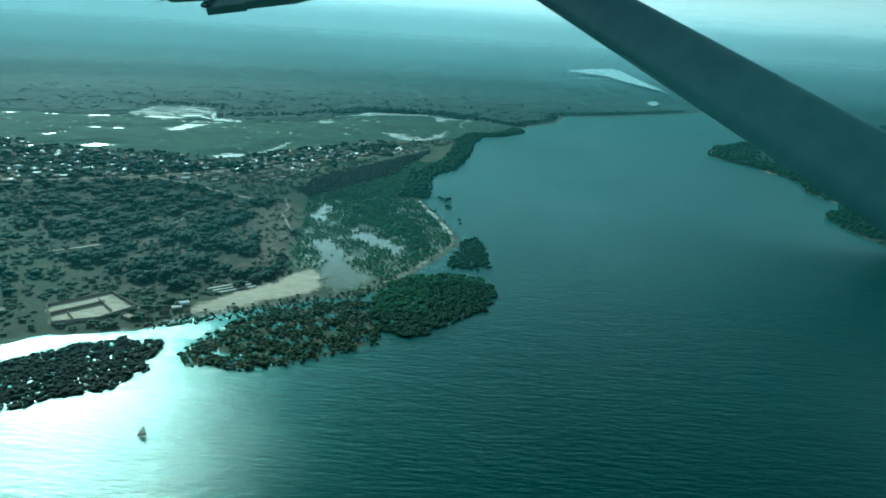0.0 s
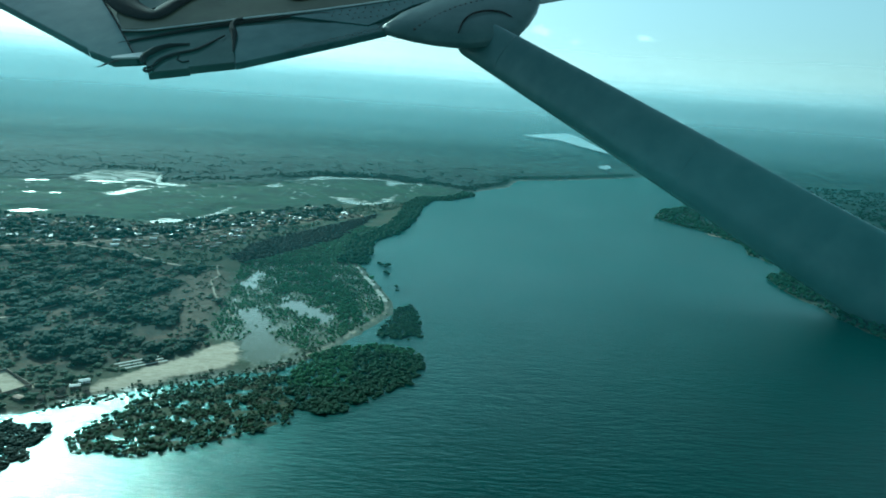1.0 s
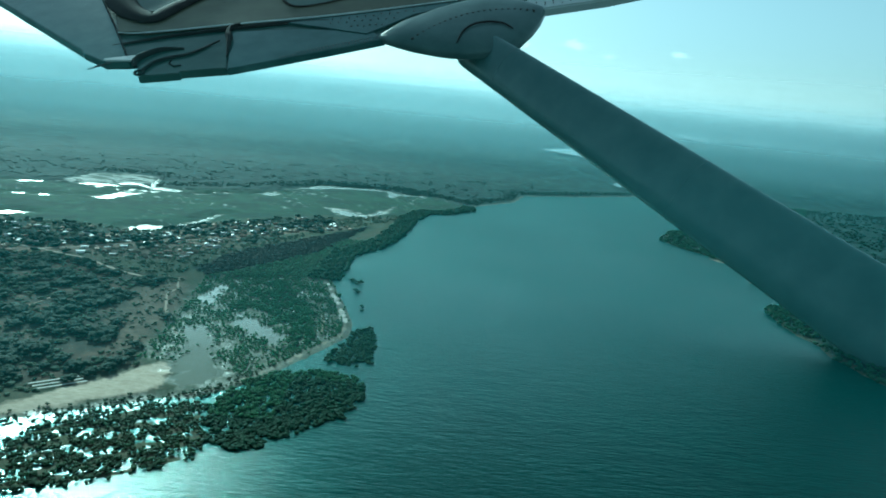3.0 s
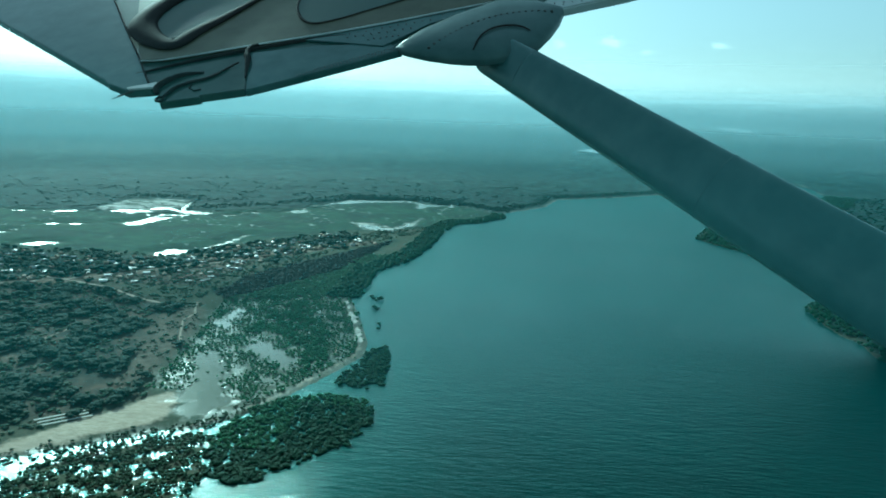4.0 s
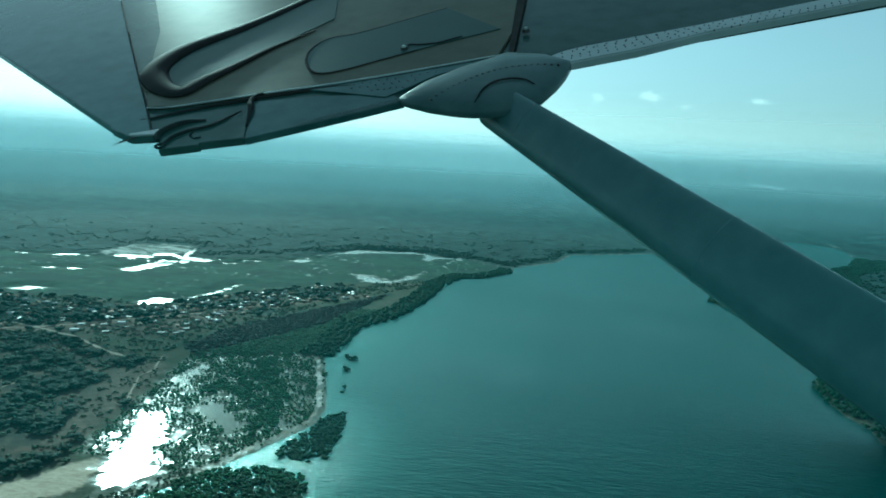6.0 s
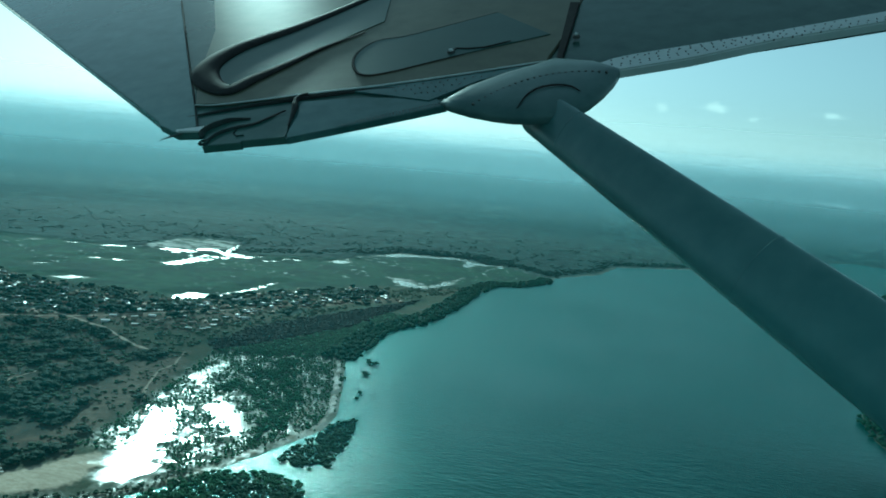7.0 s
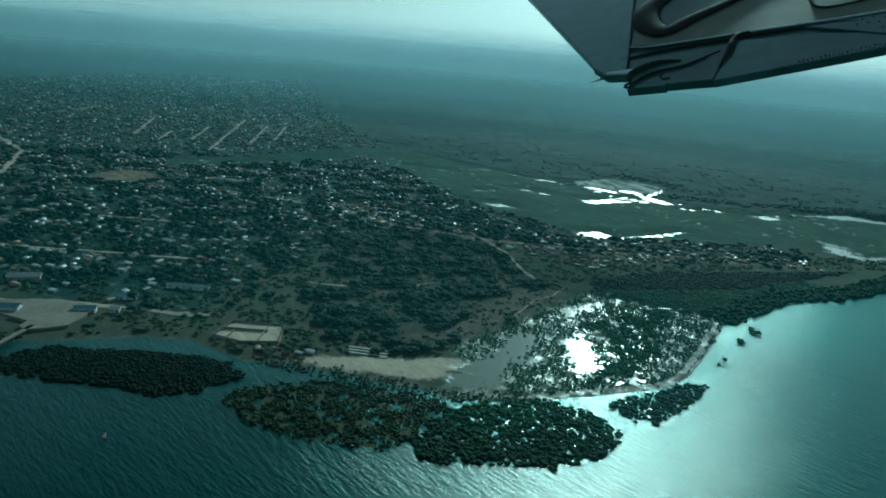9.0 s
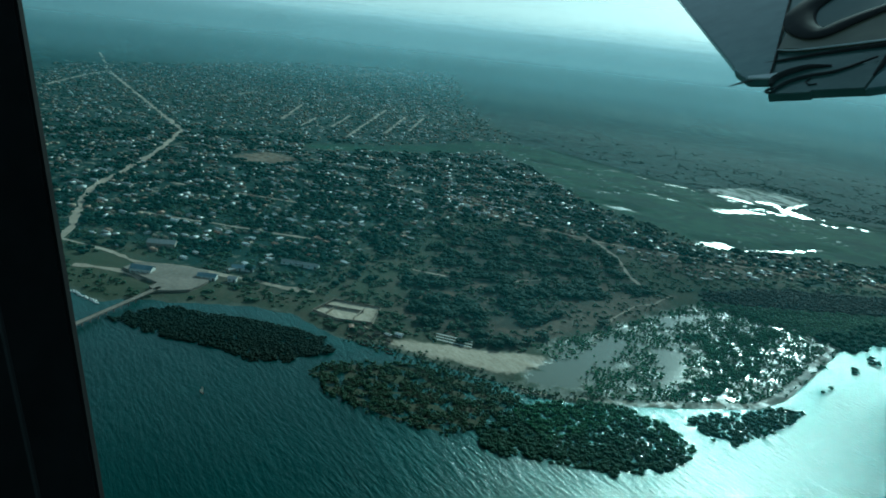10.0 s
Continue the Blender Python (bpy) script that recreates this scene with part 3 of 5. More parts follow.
def sheet_over_land(name, outline, material, lift, label, category):
    """A flat patch that lies on the land, made of strips between its two long sides."""
    n = len(outline) // 2
    a, b = np.array(outline[:n], float), np.array(outline[n:][::-1], float)
    rows = []
    for i in range(n - 1):
        for s in np.linspace(0, 1, 8, endpoint=False):
            rows.append((a[i] * (1 - s) + a[i + 1] * s, b[i] * (1 - s) + b[i + 1] * s))
    rows.append((a[-1], b[-1]))
    pts = np.array([p * (1 - s) + q * s for p, q in rows for s in np.linspace(0, 1, 5)])
    pts += np.stack([rough(pts[:, 0], pts[:, 1], 80), rough(pts[:, 1], pts[:, 0], 90)], 1) * 6
    z = height(pts[:, 0], pts[:, 1]) + lift
    k = np.arange(len(rows) * 5).reshape(-1, 5)
    q = np.stack([k[:-1, :-1], k[:-1, 1:], k[1:, 1:], k[1:, :-1]], -1).reshape(-1, 4)
    return tagged(mesh_object(name, np.c_[pts, z], [q], material), label, category, kind="structure")


def ribbon(name, line, width, material, lift, label, category):
    """A road along a line."""
    pts = []
    for (ax, ay), (bx, by) in zip(line[:-1], line[1:]):
        n = max(2, int(math.hypot(bx - ax, by - ay) / 9))
        pts += [(ax + (bx - ax) * i / n, ay + (by - ay) * i / n) for i in range(n)]
    pts = np.array(pts + [line[-1]], float)
    pts = pts + np.stack([rough(pts[:, 0], pts[:, 1], 70, 3), rough(pts[:, 1], pts[:, 0], 70, 3)], 1) * width * 0.3
    d = np.gradient(pts, axis=0)
    d /= np.linalg.norm(d, axis=1, keepdims=True) + 1e-9
    side = np.stack([-d[:, 1], d[:, 0]], 1) * (width / 2 * (1 + 0.7 * rough(pts[:, 0], pts[:, 1], 25, 3)))[:, None]
    both = np.concatenate([pts - side, pts + side])
    z = height(both[:, 0], both[:, 1]) + lift
    n = len(pts)
    i = np.arange(n - 1)
    return tagged(mesh_object(name, np.c_[both, z], [np.stack([i, i + 1, i + n + 1, i + n], 1)], material), label, category, kind="structure")


RIVER = [(577, 3275), (700, 3370), (811, 3424), (840, 3296), (850, 2700), (775, 2960), (720, 3150), (600, 3240)]
sheet_over_land("far_river", RIVER, M_SKY_PALE, 12, "pale river reach winding through distant forest", "river")
sheet_over_land("far_creek", [(1400, 3954), (1470, 3900), (1531, 3839), (1500, 3790), (1440, 3850), (1387, 3900)], M_SKY_PALE, 14, "thin pale creek bend in distant forest", "river")
sheet_over_land("far_pool", [(671, 2334), (700, 2380), (733, 2411), (720, 2360), (700, 2300), (667, 2242)], M_SKY_PALE, 4, "small pale pool beside the far shore", "pool")
ROADS = [
    ([(-475, 262), (-503, 275), (-626, 303), (-702, 331), (-780, 376), (-890, 435), (-1009, 487), (-1142, 543), (-1225, 548), (-1411, 556), (-1605, 567), (-1933, 583), (-2316, 605), (-2860, 660)], 8),
    ([(-2312, 599), (-2144, 515), (-1982, 445), (-1821, 376)], 9),
    ([(-398, 266), (-371, 295), (-345, 310)], 7),
    ([(-484, 259), (-440, 290), (-391, 316), (-363, 354), (-336, 380), (-290, 421), (-272, 440)], 5.5),
    ([(-371, 860), (-281, 827), (-218, 785), (-161, 757)], 3.5),
    ([(-430, 800), (-330, 850), (-270, 905), (-200, 970)], 5),
    ([(-104, 620), (-120, 650), (-133, 674), (-149, 723), (-146, 743), (-158, 782)], 2.2),
    ([(8, 655), (7, 664), (5, 687), (0, 711)], 1.5),
    ([(-300, 560), (-268, 585), (-240, 640), (-232, 690)], 2.5),
    ([(-720, 700), (-600, 760), (-520, 790), (-433, 790)], 5),
    ([(-1338, 816), (-1636, 990)], 7), ([(-1241, 825), (-1384, 922)], 6), ([(-1239, 898), (-1442, 1043)], 7), ([(-1101, 869), (-1591, 1231)], 7), ([(-1163, 996), (-1457, 1220)], 7),
    ([(-1200, 1079), (-1435, 1263)], 7), ([(-1742, 778), (-1926, 971)], 8), ([(-2552, 1590), (-2653, 1836)], 12),
    ([(-900, 650), (-760, 780)], 6), ([(-700, 420), (-560, 560)], 5), ([(-560, 350), (-420, 500)], 5),
]
for line, width in ROADS:
    ribbon("dirt_road", line, width, M_DIRT, 0.25, "pale trodden dirt road between houses and scrub", "road")
ribbon("sandy_track", [(520, 1261), (554, 1185), (591, 1130), (602, 1074)], 6, M_DIRT, 0.5, "pale sandy strip behind mangroves of the far bank", "track")


# ================= building helpers =================
def part(name, bm, material, parent, label="", smooth=False):
    """Links a bmesh as one mesh object under a thing."""
    me = bpy.data.meshes.new(name)
    bm.to_mesh(me)
    bm.free()
    me.materials.append(material)
    if smooth:
        me.polygons.foreach_set("use_smooth", np.ones(len(me.polygons), bool))
    ob = new(name, me)
    ob.parent = parent
    return tagged(ob, label)


def thing(name, m, label, category, group="", kind=""):
    """An Empty at the thing's base."""
    ob = new(name)
    ob.empty_display_size = 0.5
    ob.matrix_world = m
    return tagged(ob, label, category, group, kind)


def box(bm, x0, x1, y0, y1, z0, z1, bevel=0.0):
    vs = bmesh.ops.create_cube(bm, size=1.0)["verts"]
    for v in vs:
        v.co = ((x0 + x1) / 2 + v.co.x * (x1 - x0), (y0 + y1) / 2 + v.co.y * (y1 - y0), (z0 + z1) / 2 + v.co.z * (z1 - z0))
    if bevel:
        bmesh.ops.bevel(bm, geom=list({e for v in vs for e in v.link_edges}), offset=bevel, segments=1, affect="EDGES")
    return bm


def slab(bm, outline, back, front, bevel=0.0):
    """A flat plate with the outline in x, y, from z = back to z = front."""
    vs = [bm.verts.new((x, y, back)) for x, y in outline]
    f = bm.faces.new(vs)
    f.normal_update()
    if f.normal.z > 0:
        f.normal_flip()
    top = bmesh.ops.extrude_face_region(bm, geom=[f])["geom"]
    for v in top:
        if isinstance(v, bmesh.types.BMVert):
            v.co.z = front
    bmesh.ops.recalc_face_normals(bm, faces=bm.faces)
    if bevel:
        rim = [e for e in bm.edges if all(abs(v.co.z - front) < 1e-4 for v in e.verts) and len(e.link_faces) == 2]
        bmesh.ops.bevel(bm, geom=rim, offset=bevel, segments=2, affect="EDGES")
    return bm


def tube(bm, points, radius, sides=8, flat=1.0, closed=False):
    """A tube along points; flat: its depth against its width. radius may be a list."""
    pts = [Vector(p) for p in points]
    n = len(pts)
    rings = []
    for i, p in enumerate(pts):
        r = radius[i] if isinstance(radius, (list, tuple)) else radius
        d = (pts[(i + 1) % n if closed else min(i + 1, n - 1)] - pts[i - 1 if closed else max(i - 1, 0)]).normalized()
        up = Vector((0, 0, 1)) if abs(d.z) < 0.95 else Vector((0, 1, 0))
        s = d.cross(up).normalized()
        t = s.cross(d)
        rings.append([bm.verts.new(p + s * (math.cos(a) * r) + t * (math.sin(a) * r * flat)) for a in (2 * math.pi * j / sides for j in range(sides))])
    for i in range(n if closed else n - 1):
        a, b = rings[i], rings[(i + 1) % n]
        for j in range(sides):
            bm.faces.new((a[j], a[(j + 1) % sides], b[(j + 1) % sides], b[j]))
    if not closed:
        bm.faces.new(rings[0][::-1])
        bm.faces.new(rings[-1])
    bmesh.ops.recalc_face_normals(bm, faces=bm.faces)
    return bm


def curve(points, count=6):
    """More points along a smooth line through the given ones."""
    p = [np.array(q, float) for q in points]
    p = [2 * p[0] - p[1]] + p + [2 * p[-1] - p[-2]]
    out = []
    for a, b, c, d in zip(p[:-3], p[1:-2], p[2:-1], p[3:]):
        for s in np.linspace(0, 1, count, endpoint=False):
            out.append(tuple(0.5 * (2 * b + (c - a) * s + (2 * a - 5 * b + 4 * c - d) * s * s + (3 * b - a - 3 * c + d) * s ** 3)))
    return out + [tuple(p[-2])]


def rail(points, radii, sides=8, flat=1.0):
    """A smooth tube whose width changes along it."""
    q = curve([(*p, r) for p, r in zip(points, radii)])
    return tube(bmesh.new(), [v[:3] for v in q], [max(v[3], 1e-4) for v in q], sides, flat)


def join(templates, kinds, xyz, size, turn, tall):
    """Many copies of template meshes in one pair of arrays."""
    all_v, all_f, base = [], [], 0
    for k, (tv, tf) in enumerate(templates):
        sel = np.flatnonzero(kinds == k)
        if not len(sel):
            continue
        c, s = np.cos(turn[sel])[:, None], np.sin(turn[sel])[:, None]
        sx = size[sel][:, None]
        vx = (tv[None, :, 0] * c - tv[None, :, 1] * s) * sx + xyz[sel, 0][:, None]
        vy = (tv[None, :, 0] * s + tv[None, :, 1] * c) * sx + xyz[sel, 1][:, None]
        vz = tv[None, :, 2] * tall[sel][:, None] + xyz[sel, 2][:, None]
        all_v.append(np.stack([vx, vy, vz], -1).reshape(-1, 3))
        off = base + np.arange(len(sel))[:, None, None] * len(tv)
        all_f.append((tf[None] + off).reshape(-1, 3))
        base += len(sel) * len(tv)
    return np.concatenate(all_v), np.concatenate(all_f)


# ================= trees and scrub =================
rng = np.random.default_rng(7)


def ico(level):
    bm = bmesh.new()
    bmesh.ops.create_icosphere(bm, subdivisions=level, radius=1.0)
    v = np.array([tuple(p.co) for p in bm.verts])
    f = np.array([[p.index for p in q.verts] for q in bm.faces])
    bm.free()
    return v, f


ICO1 = ico(1)


def crown(lumps, sprigs, flat=0.75, low=0.35, detail=ICO1, least=0.30, most=0.48):
    """A crown of leafy lumps, about 1 wide in radius and 1 high, with loose sprigs round its outline."""
    vs, fs, base = [], [], 0
    for i in range(lumps):
        v, f = detail
        r = rng.uniform(least, most) if i else 0.55
        a, d = rng.uniform(0, 6.28), (math.sqrt(rng.uniform(0.08, 0.6)) if i else 0)
        c = np.array([d * math.cos(a), d * math.sin(a), low + rng.uniform(0.0, 0.38) * (1.1 - 0.5 * d)])
        w = v * (r * rng.uniform(0.78, 1.22, (len(v), 1))) * np.array([1, 1, flat])
        vs.append(w + c)
        fs.append(f + base)
        base += len(v)
    for i in range(sprigs):
        a, d = rng.uniform(0, 6.28), rng.uniform(0.55, 1.08)
        z = low + rng.uniform(-0.25, 0.55) * (1.25 - d)
        c = np.array([d * math.cos(a), d * math.sin(a), z])
        t = rng.normal(0, 1, (4, 3))
        t = t / np.linalg.norm(t, axis=1, keepdims=True) * rng.uniform(0.10, 0.2)
        vs.append(t + c)
        fs.append(np.array([[0, 1, 2], [0, 2, 3], [0, 3, 1], [1, 3, 2]]) + base)
        base += 4
    return np.concatenate(vs), np.concatenate(fs)


CROWNS = [crown(11, 24, 0.7, 0.36, ICO1, 0.18, 0.38) for _ in range(9)]
BIG_CROWNS = [crown(17, 26, 0.7, 0.38, ICO1, 0.20, 0.36) for _ in range(7)]
MID_CROWNS = [crown(7, 10, 0.7, 0.36, ICO1, 0.22, 0.42) for _ in range(8)]
LOW_CROWNS = [crown(4, 4, 0.7, 0.3) for _ in range(6)]
FAR_CROWNS = [crown(2, 1, 0.6, 0.25) for _ in range(6)]
SHRUBS = [crown(3, 5, 0.8, 0.4) for _ in range(6)]


def trunk_mesh(bm, h=0.5, r=0.055):
    """A tapered trunk with limbs; 1 stands for the tree's height."""
    tube(bm, [(0, 0, -0.12), (0.03, 0.01, h * 0.5), (0.0, 0.03, h)], [r, r * 0.75, r * 0.5], 5)
    for a in (0.4, 2.3, 4.5):
        tube(bm, [(0.02, 0.02, h * 0.55), (0.22 * math.cos(a), 0.22 * math.sin(a), h * 0.85), (0.4 * math.cos(a), 0.4 * math.sin(a), h * 1.05)], [r * 0.5, r * 0.35, r * 0.2], 4)
    return bm


def scatter(poly, step, keep=1.0, lump=0.0, size=40, margin=0.0, wob=3.0):
    """Uneven points within an outline; lump: how far they gather in clumps of the given size."""
    p = np.array(poly, float)
    xs = np.arange(p[:, 0].min(), p[:, 0].max(), step)
    ys = np.arange(p[:, 1].min(), p[:, 1].max(), step)
    x, y = (a.ravel() for a in np.meshgrid(xs, ys))
    x = x + rng.uniform(-0.48, 0.48, len(x)) * step
    y = y + rng.uniform(-0.48, 0.48, len(y)) * step
    ok = inside(x, y, poly) + rough(x, y, 18, 3) * wob > margin
    ok &= rng.uniform(0, 1, len(x)) < np.clip(keep + lump * (rough(x, y, size, 3) + rough(-y, x, size * 0.83, 3)), 0, 1)
    return np.stack([x[ok], y[ok]], 1)


def on_land(p, least=0.15):
    return p[height(p[:, 0], p[:, 1]) > least]


def clear_of(p, poly, margin=0.0):
    return p[inside(p[:, 0], p[:, 1], poly) < -margin]


def clear_roads(p, gap=3.0):
    for line, width in ROADS:
        p = p[along(p[:, 0], p[:, 1], line) > width / 2 + gap]
    return p


def grow(name, p, radius, ratio, templates, material, label, category, water=False):
    """One stand of trees or scrub, joined; radius: (least, most); ratio: height against radius."""
    n = len(p)
    r = rng.uniform(radius[0], radius[1], n) * rng.uniform(0.85, 1.15, n)
    z = height(p[:, 0], p[:, 1])
    if water:
        z = np.maximum(z, -0.3)
    v, f = join(templates, rng.integers(0, len(templates), n), np.c_[p, z], r, rng.uniform(0, 6.28, n), r * ratio * rng.uniform(0.85, 1.2, n))
    ob = mesh_object(name, v, [f], material)
    ob.data.polygons.foreach_set("use_smooth", np.ones(len(f), bool))
    return tagged(ob, label, category, kind="stuff")


def trees_one_by_one(name, p, radius, ratio, templates, material, label, group, water=False):
    """Trees that can be told apart: trunk and crown each, sharing meshes."""
    crowns = []
    for v, f in templates:
        ob = mesh_object("crown", v, [f], material)
        ob.data.polygons.foreach_set("use_smooth", np.ones(len(f), bool))
        crowns.append(ob.data)
        bpy.data.objects.remove(ob)
    bm = trunk_mesh(bmesh.new())
    trunk = bpy.data.meshes.new("trunk")
    bm.to_mesh(trunk)
    bm.free()
    trunk.materials.append(M_BARK)
    z = height(p[:, 0], p[:, 1])
    if water:
        z = np.maximum(z, -0.3)
    for (x, y), base in zip(p, z):
        r = rng.uniform(*radius)
        root = thing(name, Matrix.LocRotScale((x, y, base), Euler((0, 0, rng.uniform(0, 6.28))), (r, r, r * ratio * rng.uniform(0.85, 1.2))), label, "tree", group)
        c = new("crown", crowns[rng.integers(0, len(crowns))])
        c.parent = root
        t = new("trunk", trunk)
        t.parent = root


mang_a = scatter(MANGROVE_A, 2.5, 0.95, 0.15, 26)
mang_b = scatter(MANGROVE_B, 2.3, 0.66, 0.5, 26)
mang_c = scatter(MANGROVE_C, 2.6, 0.88, 0.35, 22)
mang_c = mang_c[np.argsort(mang_c[:, 1] - mang_c[:, 0])]
islet = scatter(ISLET, 3.1, 0.92)
shore_fringe = scatter([(-175, 418), (-160, 432), (-120, 452), (-60, 485), (-32, 520), (-20, 545), (-30, 556), (-44, 530), (-66, 505), (-125, 474), (-165, 450)], 3.0, 0.72, 0.5, 20)
dry = (mang_c[:, 0] < 4) & (mang_c[:, 1] > 478) | (mang_c[:, 1] > 548)
grow("olive_mangroves", mang_c[dry], (1.3, 2.3), 1.2, CROWNS, M_SHRUB, "olive green low mangroves beside the spit", "mangroves", True)
mang_c = mang_c[~dry]
trees_one_by_one("mangrove_tree", np.concatenate([mang_c, islet])[:300], (1.3, 2.9), 0.9, CROWNS, M_MANGROVE, "dense green mangrove tree standing in shallow bay water", "mangroves off the spit", True)
grow("dense_mangroves", mang_a, (1.4, 2.9), 0.75, MID_CROWNS, M_SHADY, "closed mangrove thicket beside the pier, dimness put into its colour", "mangroves", True)
grow("mangrove_stand", np.concatenate([mang_c, islet])[300:], (1.3, 2.8), 0.9, MID_CROWNS, M_MANGROVE, "dense dark green mangrove stand in shallow water", "mangroves", True)
grow("mangrove_scrub", mang_b, (1.1, 2.2), 1.0, SHRUBS, M_SCRUB, "open mangrove scrub with water between its bushes", "mangroves", True)
grow("fringe_scrub", shore_fringe, (0.9, 2.1), 0.8, SHRUBS, M_SCRUB, "low dark scrub along the sandy shore", "scrub", True)
lone = np.array([(16, 838), (20, 830), (24, 834), (13, 846), (22, 800), (25, 796), (34, 742), (35, 730)], float)
grow("mangrove_clump", lone, (2.0, 3.2), 1.2, CROWNS, M_MANGROVE, "few lone mangrove bushes off the beach", "mangroves", True)

coast = scatter([(-60, 830), (-60, 1000), (0, 1220), (60, 1430), (170, 1530), (205, 1500), (140, 1390), (85, 1290), (70, 1100), (40, 1010), (12, 960), (8, 840)], 6.0, 1.0)
d = inside(coast[:, 0], coast[:, 1], BAY)
coast = coast[(d > -26) & (d < 7)]
grow("coast_mangroves", coast, (3.2, 4.8), 1.2, LOW_CROWNS, M_MANGROVE, "band of mangroves along the bay shore", "mangroves", True)
grow("green_mangroves", scatter(GREEN_BAND, 3.6, 0.9), (2.2, 3.4), 0.45, LOW_CROWNS, M_SHRUB, "smooth green mangrove belt behind the beach", "mangroves")
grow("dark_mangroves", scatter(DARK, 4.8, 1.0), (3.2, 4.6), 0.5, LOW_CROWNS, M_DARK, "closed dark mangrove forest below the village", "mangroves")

marsh = scatter(MARSH, 2.5, 0.74, 0.45, 48)
marsh = marsh[along(marsh[:, 0], marsh[:, 1], BERM) > 2.5]
marsh = clear_of(marsh, FIELD, -4)
marsh = marsh[pond_depth(marsh[:, 0], marsh[:, 1]) < -1.0]
grow("marsh_shrubs", marsh, (0.8, 1.7), 1.1, SHRUBS, M_SHRUB, "scattered low mangrove shrubs on wet grey mud", "shrubs")
groves = scatter([(-75, 800), (-85, 700), (-50, 700), (-20, 660), (-10, 600), (5, 640), (-10, 720), (-40, 760), (-50, 815)], 3.6, 0.6, 0.7, 45)
grow("marsh_grove", groves[pond_depth(groves[:, 0], groves[:, 1]) < 0], (1.6, 2.8), 1.1, CROWNS, M_SHRUB, "denser mangrove clumps between the lagoon pools", "mangroves")

woods = scatter(WOODS, 6.4, 0.16, 1.9, 95, wob=22)
woods = clear_of(woods, FIELD, -3)
near_woods = woods[(woods[:, 1] < 640) & (woods[:, 0] > -300)]
trees_one_by_one("woodland_tree", near_woods[:240], (3.2, 7.0), 0.85, BIG_CROWNS, M_WOOD, "broad dark crowned woodland tree behind the beach", "trees of the wood")
rest = np.concatenate([near_woods[240:], woods[~((woods[:, 1] < 640) & (woods[:, 0] > -300))]])
grow("woodland", rest, (3.2, 7.0), 0.8, BIG_CROWNS, M_WOOD, "dark broadleaf wood with brown clearings", "trees")

scrub = on_land(scatter([(-620, 260), (-300, 240), (-120, 440), (-60, 560), (-150, 600), (-160, 830), (-60, 1120), (60, 1290), (40, 1330), (-120, 1200), (-300, 1010), (-520, 1000), (-640, 700)], 6.0, 0.72, 0.7, 55), 0.5)
for z in (SAND, LOT, FIELD, DARK, MARSH, GREEN_BAND):
    scrub = clear_of(scrub, z, 2)
scrub = clear_roads(scrub, 1.5)
scrub = scrub[pond_depth(scrub[:, 0], scrub[:, 1]) < -3]
port_clear = [(-415, 262), (-366, 286), (-300, 312), (-290, 345), (-330, 385), (-390, 350), (-420, 290)]
scrub = clear_of(scrub, port_clear)
grow("scrub", scrub[scrub[:, 1] < 720], (1.2, 4.4), 0.6, LOW_CROWNS, M_SCRUB, "scattered dry scrub and small trees on brown soil", "scrub")
grow("far_scrub", scrub[scrub[:, 1] >= 720], (1.4, 5.0), 0.6, FAR_CROWNS, M_SCRUB, "dry scrub and small trees below the village", "scrub")
field_scrub = scatter(FIELD, 5.5, 0.55, 0.8, 40)
grow("field_scrub", field_scrub, (1.0, 3.0), 0.7, LOW_CROWNS, M_SCRUB, "few low bushes on the bare brown field", "scrub")

village_trees = clear_roads(on_land(scatter(VILLAGE, 9.0, 0.42, 1.5, 105, margin=-20, wob=45), 0.8), 2.0)
for z in (MEADOW, OPEN_FIELD, port_clear, LOT, GREEN):
    village_trees = clear_of(village_trees, z, 2)
vr = np.hypot(village_trees[:, 0] - CENTRE[0], village_trees[:, 1] - CENTRE[1])
mid = (vr >= 950) & (vr < 1400)
grow("middle_village_trees", village_trees[mid], (3.5, 9.0), 0.8, FAR_CROWNS, M_FAR, "dark shade trees deep in the village", "trees")
grow("village_trees", village_trees[vr < 950], (3.0, 8.0), 0.85, LOW_CROWNS, M_FAR, "shade trees between the village houses", "trees")
grow("far_village_trees", village_trees[vr >= 1400][::3], (4.5, 8.0), 0.5, FAR_CROWNS, M_FAR, "distant trees among village houses", "trees")

east = scatter([(470, 690), (480, 900), (520, 960), (500, 1300), (560, 1450), (700, 1600), (900, 1900), (1080, 2150), (1500, 2100), (1500, 800), (900, 500), (540, 450)], 6.5, 0.9, 0.2, 120)
de = -inside(east[:, 0], east[:, 1], BAY)
near_east = east[(de > -3) & (de < 75)]
inner = -inside(near_east[:, 0], near_east[:, 1], BAY) > 30
grow("east_bank_mangroves", near_east[inner], (2.9, 4.8), 1.0, FAR_CROWNS, M_MANGROVE, "closed mangrove belt behind the opposite shore", "mangroves")
grow("east_shore_mangroves", near_east[~inner], (2.9, 4.6), 1.1, SHRUBS, M_MANGROVE, "thick green mangroves on the opposite shore", "mangroves", True)
far_east = east[de >= 75]
grow("east_forest", far_east[rng.uniform(0, 1, len(far_east)) < 0.13], (4.0, 7.5), 0.9, FAR_CROWNS, M_FAR, "flat bush forest behind the opposite shore", "forest")

far = scatter([(-3300, 1100), (-2600, 2600), (-1500, 2800), (1000, 2800), (2600, 2000), (2900, 900), (1500, 700), (1400, 2150), (1120, 2500), (760, 2180), (330, 1850), (190, 1570), (0, 1680), (-300, 1560), (-640, 1360), (-1300, 1450), (-1900, 1720), (-2700, 2200)], 14.0, 0.36, 0.8, 160, wob=20)
